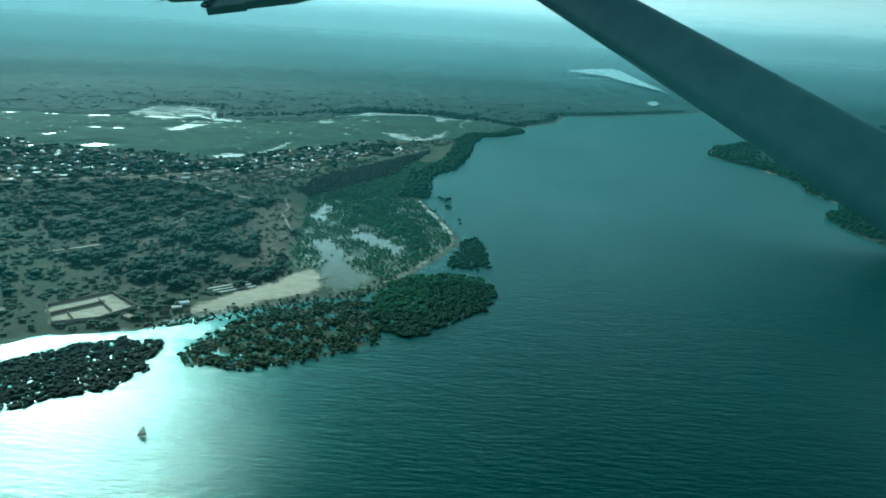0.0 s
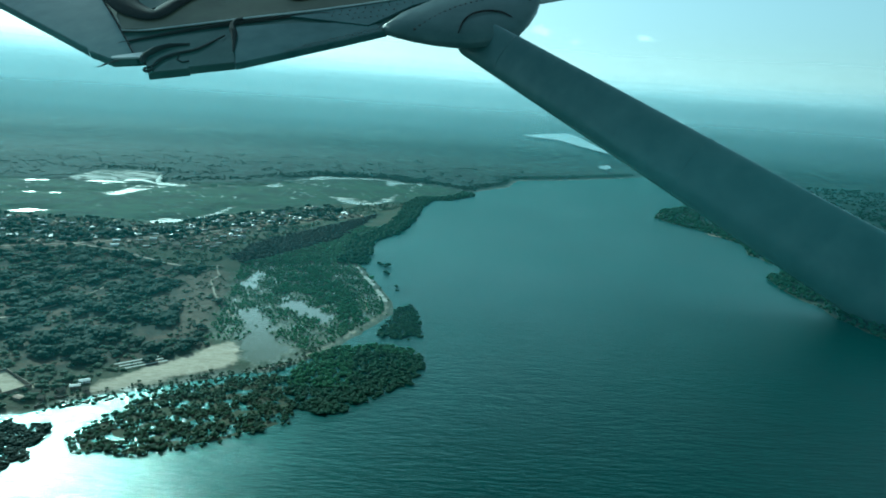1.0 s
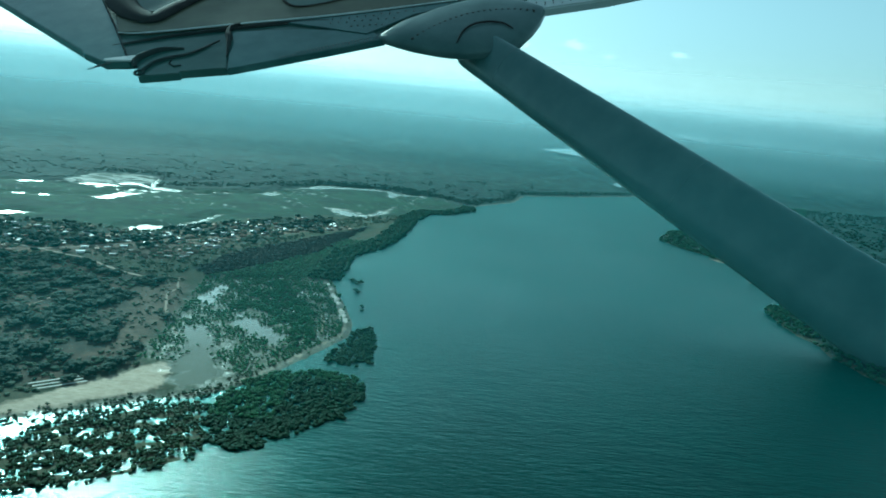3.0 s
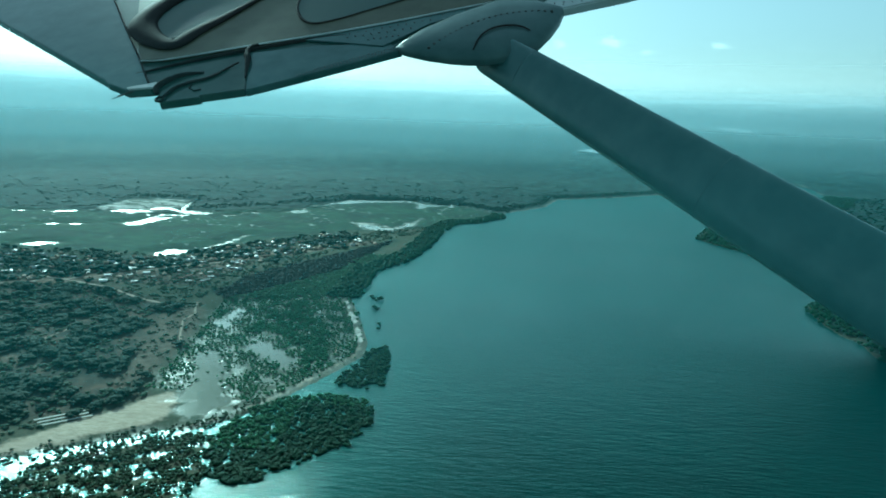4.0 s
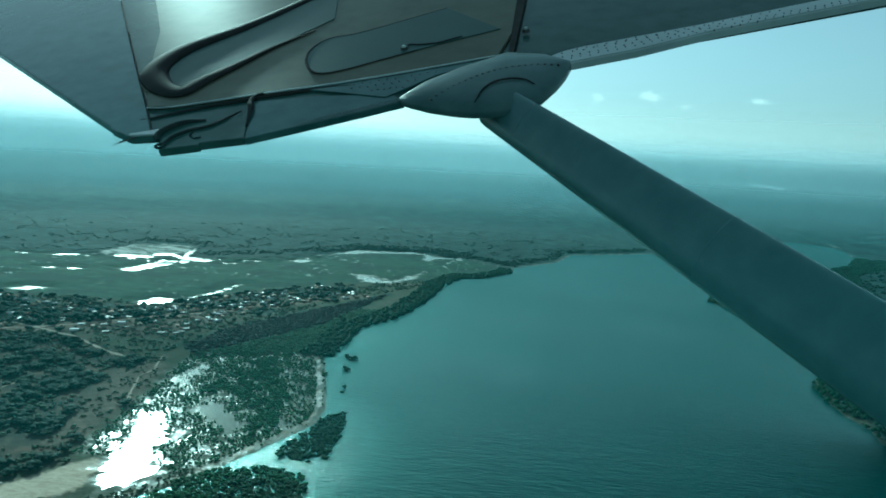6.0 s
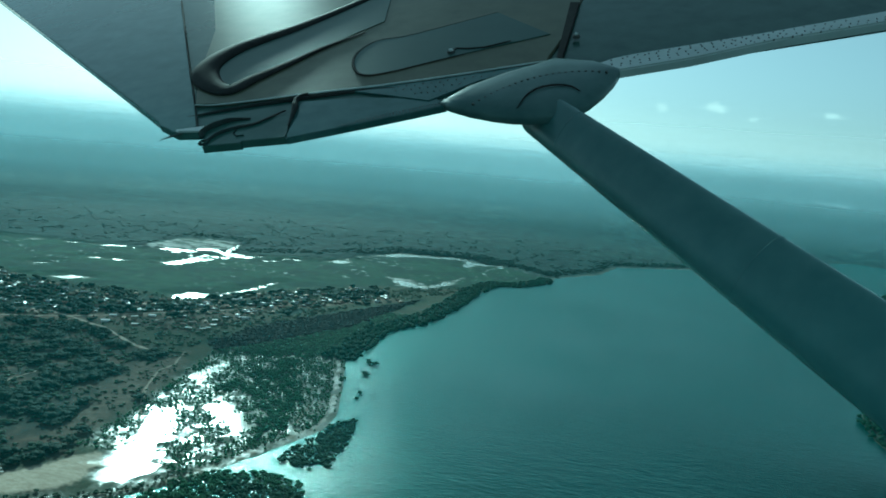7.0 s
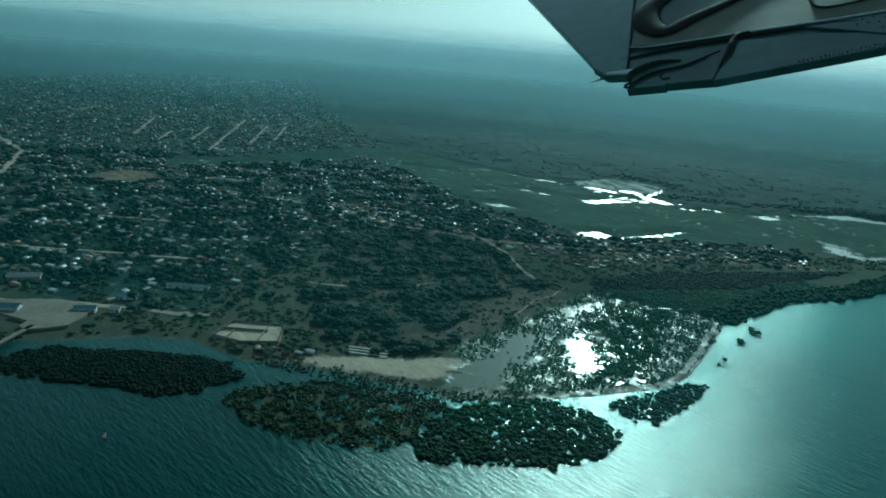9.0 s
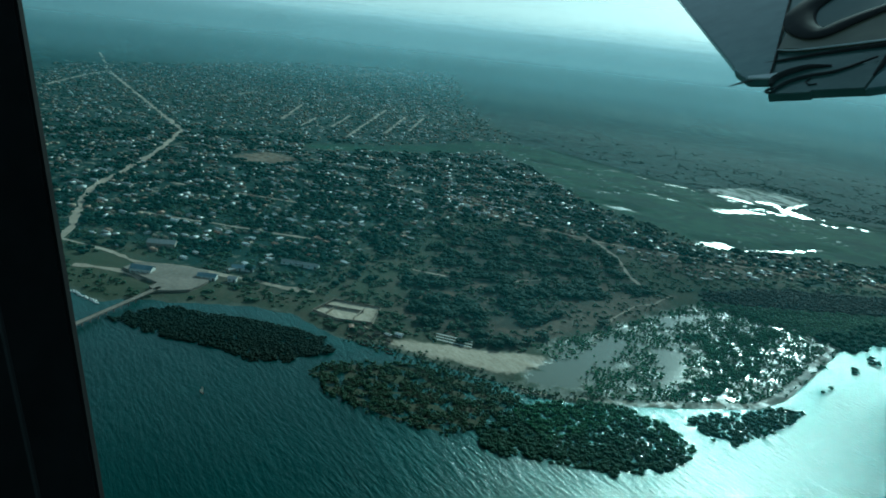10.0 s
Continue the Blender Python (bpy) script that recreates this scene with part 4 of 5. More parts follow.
far = on_land(clear_of(clear_of(clear_of(far, VILLAGE, 5), GREEN, 5), SALT, 5), 0.9)
far = far[along(far[:, 0], far[:, 1], CREEK) > 16]
far = far[np.hypot(far[:, 0] - 130, far[:, 1] - 85) < rng.uniform(1300, 2200, len(far))]
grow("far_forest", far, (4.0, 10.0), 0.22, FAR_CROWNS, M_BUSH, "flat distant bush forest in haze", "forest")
shore = [(-585, 1545), (-430, 1560), (-420, 1400), (-336, 1452), (-262, 1500), (-220, 1580), (-140, 1685), (10, 1700), (106, 1660), (195, 1575), (284, 1690), (329, 1838), (478, 1930), (614, 2035), (756, 2147)]
far_bank = scatter([(x - 10, y) for x, y in shore] + [(x - 20, y + 55) for x, y in shore[::-1]], 8.0, 0.7)
grow("far_bank_trees", far_bank[pond_depth(far_bank[:, 0], far_bank[:, 1]) < -2], (4.0, 7.0), 0.45, FAR_CROWNS, M_FAR, "dark tree line at the foot of the far forest", "trees")
bank = [(-220, 1562), (-140, 1662), (10, 1676), (60, 1625), (106, 1636), (195, 1560)]
bank_trees = scatter([(x, y) for x, y in bank] + [(x + 8, y + 42) for x, y in bank[::-1]], 7.0, 0.95)
grow("creek_bank_trees", bank_trees[pond_depth(bank_trees[:, 0], bank_trees[:, 1]) < -2], (4.0, 6.5), 0.4, LOW_CROWNS, M_FAR, "dark mangrove line on the far bank of the creek", "mangroves")


# ================= village =================
def house_meshes(w, d, h, roof_h, eave, roof_material, wall_material):
    """Meshes of a small gabled house: wall, roof, door, window."""
    made = {}
    bm = bmesh.new()
    box(bm, -w / 2, w / 2, -d / 2, d / 2, -0.4, h)
    for s in (-1, 1):
        bm.faces.new([bm.verts.new(p) for p in ((s * w / 2, -d / 2, h), (s * w / 2, d / 2, h), (s * w / 2, 0, h + roof_h * 0.97))])
    made["wall"] = (bm, wall_material)
    bm = bmesh.new()
    x, y, t = w / 2 + eave, d / 2 + eave, 0.14
    drop = roof_h * eave / (d / 2)
    prof = [(-y, h - drop), (0, h + roof_h), (y, h - drop), (y, h - drop + t), (0, h + roof_h + t), (-y, h - drop + t)]
    a = [bm.verts.new((-x, py, pz)) for py, pz in prof]
    b = [bm.verts.new((x, py, pz)) for py, pz in prof]
    for i in range(6):
        j = (i + 1) % 6
        bm.faces.new((a[i], a[j], b[j], b[i]))
    bm.faces.new((a[0], a[5], a[4], a[1]))
    bm.faces.new((a[1], a[4], a[3], a[2]))
    bm.faces.new((b[5], b[0], b[1], b[4]))
    bm.faces.new((b[4], b[1], b[2], b[3]))
    bmesh.ops.recalc_face_normals(bm, faces=bm.faces)
    made["roof"] = (bm, roof_material)
    made["door"] = (box(bmesh.new(), -0.45, 0.45, -d / 2 - 0.05, -d / 2 + 0.02, -0.1, 1.95), M_DOOR)
    made["window"] = (box(bmesh.new(), w * 0.24, w * 0.24 + 0.8, -d / 2 - 0.05, -d / 2 + 0.02, 1.0, 1.8), M_DOOR)
    out = {}
    for key, (bm, material) in made.items():
        me = bpy.data.meshes.new(key)
        bm.to_mesh(me)
        bm.free()
        me.materials.append(material)
        out[key] = me
    return out


HOUSES = [
    (house_meshes(8.5, 5.0, 2.4, 0.7, 0.5, M_TIN, M_MUDWALL), "mud walled house with a grey tin gable roof"),
    (house_meshes(10.0, 5.5, 2.5, 0.8, 0.5, M_WHITETIN, M_WHITEWALL), "pale plastered house with a tin gable roof, glint painted in"),
    (house_meshes(6.5, 4.6, 2.2, 1.4, 0.7, M_THATCH, M_MUDWALL), "mud walled house with a brown thatched roof"),
    (house_meshes(8.5, 5.2, 2.4, 0.7, 0.5, M_RUST, M_MUDWALL), "mud walled house with a rusted tin roof"),
    (house_meshes(5.2, 4.2, 2.2, 1.7, 0.6, M_THATCH, M_MUDWALL), "small thatched mud hut beside trodden sand"),
]


def house(kind, x, y, turn, grow_by=1.0):
    meshes, label = HOUSES[kind]
    root = thing("house", Matrix.LocRotScale((x, y, float(height(np.array([x]), np.array([y]))[0])), Euler((0, 0, turn)), (grow_by,) * 3), label, "house", "houses of the village")
    for key, me in meshes.items():
        ob = new(key, me)
        ob.parent = root
    return root


spots = np.concatenate([scatter(VILLAGE, 12.5, 0.56, 0.6, 110, margin=10, wob=45), scatter(HOUSE_ROWS, 11.0, 0.8), scatter(VILLAGE_EDGE, 12.0, 0.55)])
street = scatter(VILLAGE, 9.0, 0.9)
spots = np.concatenate([spots, street[along(street[:, 0], street[:, 1], MAIN_STREET) < 16]])
spots = clear_roads(on_land(spots, 0.8), 2.5)
for z in (port_clear, LOT, WOODS, MEADOW, OPEN_FIELD, GREEN):
    spots = clear_of(spots, z, 3)
hr = np.hypot(spots[:, 0] + 250, spots[:, 1] - 620)
order = np.argsort(hr)
near, rest = spots[order[:300]], spots[order[300:]]
for x, y in near:
    street = 0.65 + 0.25 * math.sin(x * 0.004) + rng.normal(0, 0.12)
    house(int(rng.choice(5, p=[0.33, 0.17, 0.22, 0.15, 0.13])), x, y, street + (math.pi / 2 if rng.uniform() < 0.3 else 0) + (math.pi if rng.uniform() < 0.5 else 0), rng.uniform(0.62, 0.95))


def house_template(meshes, key):
    me = meshes[key]
    v = np.array([tuple(p.co) for p in me.vertices])
    f = []
    for p in me.polygons:
        i = list(p.vertices)
        f += [(i[0], i[k], i[k + 1]) for k in range(1, len(i) - 1)]
    return v, np.array(f)


rest_r = np.hypot(rest[:, 0] - CENTRE[0], rest[:, 1] - CENTRE[1])
rest = rest[(rest_r < 1300) | (rng.uniform(0, 1, len(rest)) < 0.55)]
kinds = rng.choice(5, len(rest), p=[0.34, 0.17, 0.22, 0.14, 0.13])
turn = 0.65 + 0.25 * np.sin(rest[:, 0] * 0.004) + rng.normal(0, 0.12, len(rest)) + np.where(rng.uniform(0, 1, len(rest)) < 0.3, math.pi / 2, 0)
big = rng.uniform(0.62, 0.98, len(rest))
base = np.c_[rest, height(rest[:, 0], rest[:, 1])]
for key, sets in (("wall", ((0, 2, 3, 4), (1,))), ("roof", ((0,), (1,), (2, 4), (3,)))):
    for group in sets:
        pick = np.isin(kinds, group)
        tpl = [house_template(HOUSES[k][0], key) for k in group]
        k = np.array([group.index(i) for i in kinds[pick]])
        v, f = join(tpl, k, base[pick], big[pick], turn[pick], big[pick])
        material = HOUSES[group[0]][0][key].materials[0]
        tagged(mesh_object("far_houses_" + key + "s", v, [f], material), "%ss of many small far village houses" % key, "houses", kind="stuff")


# ================= port, pier, yard, beach =================
def land_z(x, y):
    return float(height(np.array([float(x)]), np.array([float(y)]))[0])


# bare dirt yard, drawn in the same brown as the pier's concrete
apron = thing("port_apron", pose(0, 0, 0), "brown dirt port yard with uneven edges", "pavement", kind="structure")
for outline in ([(-309, 314), (-304, 328), (-302, 342), (-310, 353), (-318, 362), (-330, 365), (-342, 369), (-355, 358), (-366, 346), (-376, 333), (-384, 316), (-372, 302), (-346, 312), (-326, 321), (-319, 313)],):
    part("slab", slab(bmesh.new(), outline, 0.2, 3.3), M_CONCRETE, apron)

pier = thing("pier", pose(-312, 318, 0, 0, 0, math.degrees(math.atan2(-78, 64))), "long narrow concrete pier on piles over the bay", "pier")
PIER_LENGTH = 101.0
part("deck", box(bmesh.new(), -4, PIER_LENGTH, -2.0, 2.0, 2.6, 3.3, 0.08), M_CONCRETE, pier)
part("pier_head", box(bmesh.new(), PIER_LENGTH, PIER_LENGTH + 9, -11, 6, 2.6, 3.35, 0.08), M_CONCRETE, pier)
for sy in (-1.9, 1.78):
    part("kerb", box(bmesh.new(), -4, PIER_LENGTH, sy, sy + 0.12, 3.3, 3.6), M_CONCRETE, pier)
for i in range(13):
    for sy in (-1.4, 1.4):
        part("pile", tube(bmesh.new(), [(4 + i * 8, sy, -3), (4 + i * 8, sy, 2.6)], 0.35, 7), M_CONCRETE, pier)


def hall(x, y, turn, w, d, h, roof_h, roof_material, wall_material, label, doors=4):
    """A long hall with a white gable, doors and windows along its front."""
    root = thing("hall", pose(x, y, max(land_z(x, y), 1.0), 0, 0, turn), label, "building")
    for key, me in house_meshes(w, d, h, roof_h, 0.6, roof_material, wall_material).items():
        if key in ("wall", "roof"):
            ob = new(key, me)
            ob.parent = root
    for i in range(doors):
        px = -w / 2 + (i + 0.5) * w / doors
        for s in (-1, 1):
            part("door" if i % 2 else "window", box(bmesh.new(), px - 0.7, px + 0.7, s * d / 2 - 0.06, s * d / 2 + 0.06, 0.0 if i % 2 else 1.1, 2.3), M_DOOR, root)
    return root


hall(-360, 316, 52, 19, 10, 4.6, 2.2, M_BLUEROOF, M_WHITEWALL, "port hall with blue grey roof and white gables")
hall(-329, 364, 56, 16, 8, 3.6, 1.8, M_BLUEROOF, M_WHITEWALL, "smaller port hall with blue grey roof and white gables")
hall(-318, 383, 56, 7, 6, 3.2, 1.4, M_TIN, M_WHITEWALL, "little white plastered guard house with tin roof", 2)
hall(-430, 348, 62, 26, 12, 4.5, 2.4, M_TIN, M_MUDWALL, "broad warehouse with a dull tin roof")
hall(-340, 456, 47, 37, 6, 3.2, 1.3, M_TIN, M_WHITEWALL, "long low shed with a bright tin roof", 6)
hall(-343, 401, 60, 20, 8, 3.2, 1.6, M_BLUEROOF, M_WHITEWALL, "low store with a blue grey roof beside the road")

yard = thing("walled_yard", pose(0, 0, land_z(-220, 452)), "ruined walled yard with pale sandy ground", "yard")
LOT_WALL = LOT + LOT[:1]
for (ax, ay), (bx, by) in list(zip(LOT_WALL[:-1], LOT_WALL[1:])) + [((-240, 437), (-216, 462)), ((-222, 430), (-231, 441)), ((-205, 447), (-222, 466))]:
    n = math.hypot(bx - ax, by - ay)
    w = part("wall", box(bmesh.new(), 0, n, -0.25, 0.25, -0.5, 1.9, 0.05), M_MUDWALL, yard)
    w.matrix_basis = pose(ax, ay, 0, 0, 0, math.degrees(math.atan2(by - ay, bx - ax)))

for i in range(3):
    x, y = -141, 504
    shed = thing("drying_rack", pose(x - 4 + i * 4.2, y + 3 - i * 3.4, land_z(x, y), 0, 0, 38), "long low fish drying rack with pale mats", "rack", "racks behind the beach")
    part("mat", box(bmesh.new(), -15, 15, -0.9, 0.9, 0.9, 1.0, 0.02), M_SAIL, shed)
    for j in range(6):
        for s in (-0.8, 0.8):
            part("leg", box(bmesh.new(), -14.5 + j * 5.8, -14.35 + j * 5.8, s - 0.07, s + 0.07, -0.3, 0.9), M_BARK, shed)


def boat(x, y, z, turn, length, label, sail=False):
    """A wooden boat: hull with a sheer line, thwarts, and a mast with a slanting sail."""
    root = thing("sailing_boat" if sail else "fishing_boat", pose(x, y, z, 0, 0, turn), label, "boat", "" if sail else "boats on the beach")
    bm = bmesh.new()
    rows = []
    for i in range(9):
        s = i / 8 * 2 - 1
        w = length * 0.13 * (1 - abs(s) ** 2.4) + 0.03
        h = length * 0.085 * (1 + 0.55 * s * s)
        rows.append([bm.verts.new((s * length / 2, p * w, q)) for p, q in ((-1, h), (-0.75, h * 0.35), (0, -0.12 * length * 0.3), (0.75, h * 0.35), (1, h), (0.86, h), (0.62, h * 0.4), (0, 0.05), (-0.62, h * 0.4), (-0.86, h))])
    for a, b in zip(rows[:-1], rows[1:]):
        for j in range(10):
            bm.faces.new((a[j], a[(j + 1) % 10], b[(j + 1) % 10], b[j]))
    bm.faces.new(rows[0])
    bm.faces.new(rows[-1][::-1])
    bmesh.ops.recalc_face_normals(bm, faces=bm.faces)
    part("hull", bm, M_HULL, root)
    for s in (-0.22, 0.05, 0.28):
        part("thwart", box(bmesh.new(), s * length - 0.15, s * length + 0.15, -length * 0.10, length * 0.10, length * 0.06, length * 0.068), M_BARK, root)
    if sail:
        part("mast", tube(bmesh.new(), [(0.6, 0, 0.1), (0.8, 0, length * 0.95)], [0.12, 0.06], 6), M_BARK, root)
        part("yard", tube(bmesh.new(), [(length * 0.42, 0.1, length * 0.2), (-length * 0.3, 0.1, length * 1.15)], [0.08, 0.05], 6), M_BARK, root)
        bm = bmesh.new()
        grid = []
        for i in range(7):
            a = Vector((length * 0.42, 0.1, length * 0.2)).lerp(Vector((-length * 0.3, 0.1, length * 1.15)), i / 6)
            b = Vector((length * 0.40, 0.1, length * 0.18)).lerp(Vector((-length * 0.42, 0.5, length * 0.18)), i / 6)
            grid.append([bm.verts.new(a.lerp(b, j / 6) + Vector((0, 0.9 * math.sin(j / 6 * math.pi) * math.sin(i / 6 * math.pi), 0))) for j in range(7)])
        for i in range(6):
            for j in range(6):
                bm.faces.new((grid[i][j], grid[i + 1][j], grid[i + 1][j + 1], grid[i][j + 1]))
        bmesh.ops.solidify(bm, geom=list(bm.faces), thickness=0.04)
        part("sail", bm, M_SAIL, root, "pale lateen sail")
    return root


rng_rock = np.random.default_rng(3)
rocks_v, rocks_f = [], []
line = [(-374, 230), (-351, 247), (-316, 263), (-298, 271)]
for i in range(130):
    s = i / 129 * 3
    k = min(int(s), 2)
    x = line[k][0] + (line[k + 1][0] - line[k][0]) * (s - k) + rng_rock.normal(0, 1.0)
    y = line[k][1] + (line[k + 1][1] - line[k][1]) * (s - k) + rng_rock.normal(0, 1.0)
    r = rng_rock.uniform(0.5, 1.3)
    rocks_v.append(ICO1[0] * r * rng_rock.uniform(0.7, 1.25, (12, 1)) * (1.2, 1.0, 0.7) + (x, y, max(land_z(x, y), 0.0) + 0.3))
    rocks_f.append(ICO1[1] + i * 12)
tagged(mesh_object("shore_rocks", np.concatenate(rocks_v), [np.concatenate(rocks_f)], M_WHITEWALL), "row of pale rocks along the port shore", "rocks", kind="stuff")
boat(-130, 305, 0.05, 200, 4.0, "small wooden sailing boat with a pale sail on the bay", True)
boat(-240, 232, 0.05, 128, 11.0, "dark wooden boat moored at the pier head")
for i, (x, y, a) in enumerate([(-166, 437, 30), (-160, 434, 45), (-170, 444, 10), (-152, 441, 60), (-146, 447, 35), (-176, 432, 80), (-140, 445, 50)]):
    boat(x, y, max(land_z(x, y), 0.05), a, 6.0 + (i % 3), "narrow wooden fishing boat drawn up on the shore")
for x, y, k in ((-178, 440, 4), (-172, 452, 2), (-166, 458, 0), (-184, 447, 2), (-158, 455, 4), (-190, 438, 3), (-164, 466, 1)):
    house(k, x, y, rng.uniform(0, 3), 0.7)


# ================= aircraft wing and strut =================
# drawn in metres as it hangs beside the cabin, and set far off at WING's size; x outboard to inboard, y towards the flap, z towards the eye
WING = Matrix(((447.997, -110.404, -50.044, 132.833), (70.889, 394.049, -234.724, 1213.915), (98.327, 218.933, 397.234, 280.322), (0, 0, 0, 1)))
wing = thing("aircraft_wing", WING, "riveted underside of a white aircraft wing with flap, shade painted in", "wing")
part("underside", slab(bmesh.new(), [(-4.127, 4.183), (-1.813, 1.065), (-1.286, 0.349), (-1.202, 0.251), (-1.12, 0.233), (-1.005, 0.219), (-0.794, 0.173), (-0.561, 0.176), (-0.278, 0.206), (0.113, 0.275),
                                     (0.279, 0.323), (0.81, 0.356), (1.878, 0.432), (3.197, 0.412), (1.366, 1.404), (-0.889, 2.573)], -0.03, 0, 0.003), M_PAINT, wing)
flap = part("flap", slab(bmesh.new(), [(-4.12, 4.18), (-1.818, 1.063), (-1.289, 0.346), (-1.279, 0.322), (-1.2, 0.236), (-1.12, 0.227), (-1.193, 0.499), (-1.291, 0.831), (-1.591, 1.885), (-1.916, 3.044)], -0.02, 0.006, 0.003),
            M_FLAP, wing, "glossy white hinged flap with shade in its paint")
part("tip_flap", slab(bmesh.new(), [(-1.089, 0.198), (-1.075, 0.103), (-0.944, 0.093), (-0.942, 0.104), (-0.795, 0.092), (-0.793, 0.118), (-0.793, 0.262), (-1.008, 0.276), (-1.064, 0.248)], -0.02, 0.006, 0.003), M_PAINT, wing, "dull white drooped flap end with shade in its paint")
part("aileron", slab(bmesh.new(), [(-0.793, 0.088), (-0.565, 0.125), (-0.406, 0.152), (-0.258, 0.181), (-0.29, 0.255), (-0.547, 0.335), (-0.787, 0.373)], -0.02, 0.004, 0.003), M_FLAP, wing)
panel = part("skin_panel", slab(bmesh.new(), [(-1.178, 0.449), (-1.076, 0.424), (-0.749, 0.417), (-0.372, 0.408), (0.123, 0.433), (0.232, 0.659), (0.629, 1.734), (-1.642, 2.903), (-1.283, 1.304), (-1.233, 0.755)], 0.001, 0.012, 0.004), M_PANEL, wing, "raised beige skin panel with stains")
part("panel_lip", rail([(-1.178, 0.447, 0.011), (-1.076, 0.421, 0.011), (-0.749, 0.414, 0.011), (-0.372, 0.405, 0.011), (0.123, 0.430, 0.011)], [0.002, 0.003, 0.0035, 0.0035, 0.003], 6), M_LEAD, panel, "bright panel edge")
rib = part("rib_skin", slab(bmesh.new(), [(-0.624, 0.414), (-0.371, 0.402), (0.122, 0.427), (0.078, 0.389), (-0.127, 0.346), (-0.223, 0.284), (-0.315, 0.229), (-0.466, 0.322)], 0.002, 0.008, 0.002), M_FLAP, wing, "pale riveted rib strip")
# flat dark green plate laid on the panel in place of the recess
part("recess", slab(bmesh.new(), curve([(-0.44, 1.588), (-0.878, 1.145), (-1.088, 0.972), (-1.165, 0.834), (-1.154, 0.699), (-1.104, 0.596), (-0.992, 0.626), (-0.875, 0.729), (-0.713, 0.888), (-0.482, 1.094)]), 0.012, 0.015, 0.001), M_RECESS, panel, "flat dark green plate for the flap track recess")
part("slot_seal", rail([(-0.439, 1.605, 0.016), (-0.671, 1.354, 0.016), (-0.878, 1.164, 0.016), (-1.01, 1.073, 0.016), (-1.112, 0.994, 0.016), (-1.185, 0.886, 0.016), (-1.208, 0.772, 0.016), (-1.172, 0.651, 0.016),
                                     (-1.116, 0.567, 0.016), (-1.058, 0.535, 0.016), (-0.992, 0.611, 0.016), (-0.875, 0.718, 0.016), (-0.737, 0.857, 0.016), (-0.565, 0.985, 0.016)],
                       [0.024, 0.03, 0.04, 0.05, 0.058, 0.062, 0.06, 0.052, 0.044, 0.042, 0.04, 0.026, 0.015, 0.006], 10, 0.22), M_RUBBER, wing, "black worn rubber slot seal", True)
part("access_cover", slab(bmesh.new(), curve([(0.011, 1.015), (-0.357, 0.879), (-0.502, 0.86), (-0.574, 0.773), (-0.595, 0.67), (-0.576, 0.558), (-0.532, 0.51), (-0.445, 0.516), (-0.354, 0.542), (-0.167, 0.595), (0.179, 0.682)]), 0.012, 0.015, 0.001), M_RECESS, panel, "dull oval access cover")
part("cover_seam", rail([(0.011, 1.018, 0.014), (-0.357, 0.882, 0.014), (-0.502, 0.863, 0.014), (-0.577, 0.775, 0.014), (-0.598, 0.67, 0.014), (-0.579, 0.556, 0.014), (-0.533, 0.507, 0.014), (-0.445, 0.513, 0.014), (-0.354, 0.539, 0.014), (-0.167, 0.592, 0.014)],
                        [0.002, 0.003, 0.004, 0.006, 0.0065, 0.006, 0.005, 0.004, 0.003, 0.002], 6, 0.6), M_RUBBER, panel)
part("cover_strap", tube(bmesh.new(), [(-0.214, 0.625, 0.016), (-0.19, 0.66, 0.016), (-0.15, 0.64, 0.016), (-0.08, 0.63, 0.016), (0.02, 0.66, 0.016)], 0.005, 6, 0.6), M_RUBBER, panel)
for x, y, r in ((-0.214, 0.625, 0.014), (0.268, 0.62, 0.013)):
    bolt = part("bolt", tube(bmesh.new(), [(x, y, 0.01), (x, y, 0.022)], [r * 1.2, r], 12), M_RIVET, wing)
    part("bolt_head", tube(bmesh.new(), [(x, y, 0.022), (x, y, 0.028)], [r * 0.6, r * 0.5], 6), M_LEAD, bolt)
part("vent_bar", slab(bmesh.new(), [(0.321, 1.018), (0.358, 1.001), (0.178, 0.421), (0.158, 0.430)], 0.002, 0.018, 0.002), M_RUBBER, wing, "black vent bar")
lead = part("leading_edge", slab(bmesh.new(), [(0.262, 0.338), (0.303, 0.298), (0.337, 0.27), (0.599, 0.291), (0.924, 0.353), (1.878, 0.432), (3.017, 0.505), (2.601, 0.62), (2.033, 0.56), (0.891, 0.43), (0.43, 0.395), (0.35, 0.38)], -0.02, 0.012, 0.006), M_LEAD, wing, "riveted pale leading edge strip")
part("flap_seam", tube(bmesh.new(), [(-1.591, 1.885, 0.006), (-1.291, 0.831, 0.006), (-1.193, 0.499, 0.006), (-1.121, 0.237, 0.006)], 0.004, 5), M_RUBBER, wing)
# black strip added as the shadow along the panel's edge
part("skin_gap_shadow", rail([(-1.185, 0.36, 0.003), (-1.0, 0.385, 0.003), (-0.749, 0.395, 0.003), (-0.45, 0.38, 0.003), (-0.30, 0.27, 0.003)], [0.004, 0.007, 0.008, 0.006, 0.003], 6), M_RUBBER, wing)
hook = part("hinge_arm", rail([(-0.94, 0.267, 0.008), (-1.008, 0.272, 0.01), (-1.055, 0.249, 0.012), (-1.087, 0.217, 0.012), (-1.094, 0.189, 0.012), (-1.087, 0.163, 0.01)], [0.004, 0.009, 0.011, 0.011, 0.010, 0.007], 8), M_RUBBER, wing, "black flap hinge arm")
part("hinge_ring", tube(bmesh.new(), [(-1.073 + 0.014 * math.cos(a), 0.121 + 0.014 * math.sin(a), 0.01) for a in (i * math.pi / 7 for i in range(14))], 0.0045, 6, closed=True), M_RUBBER, hook)
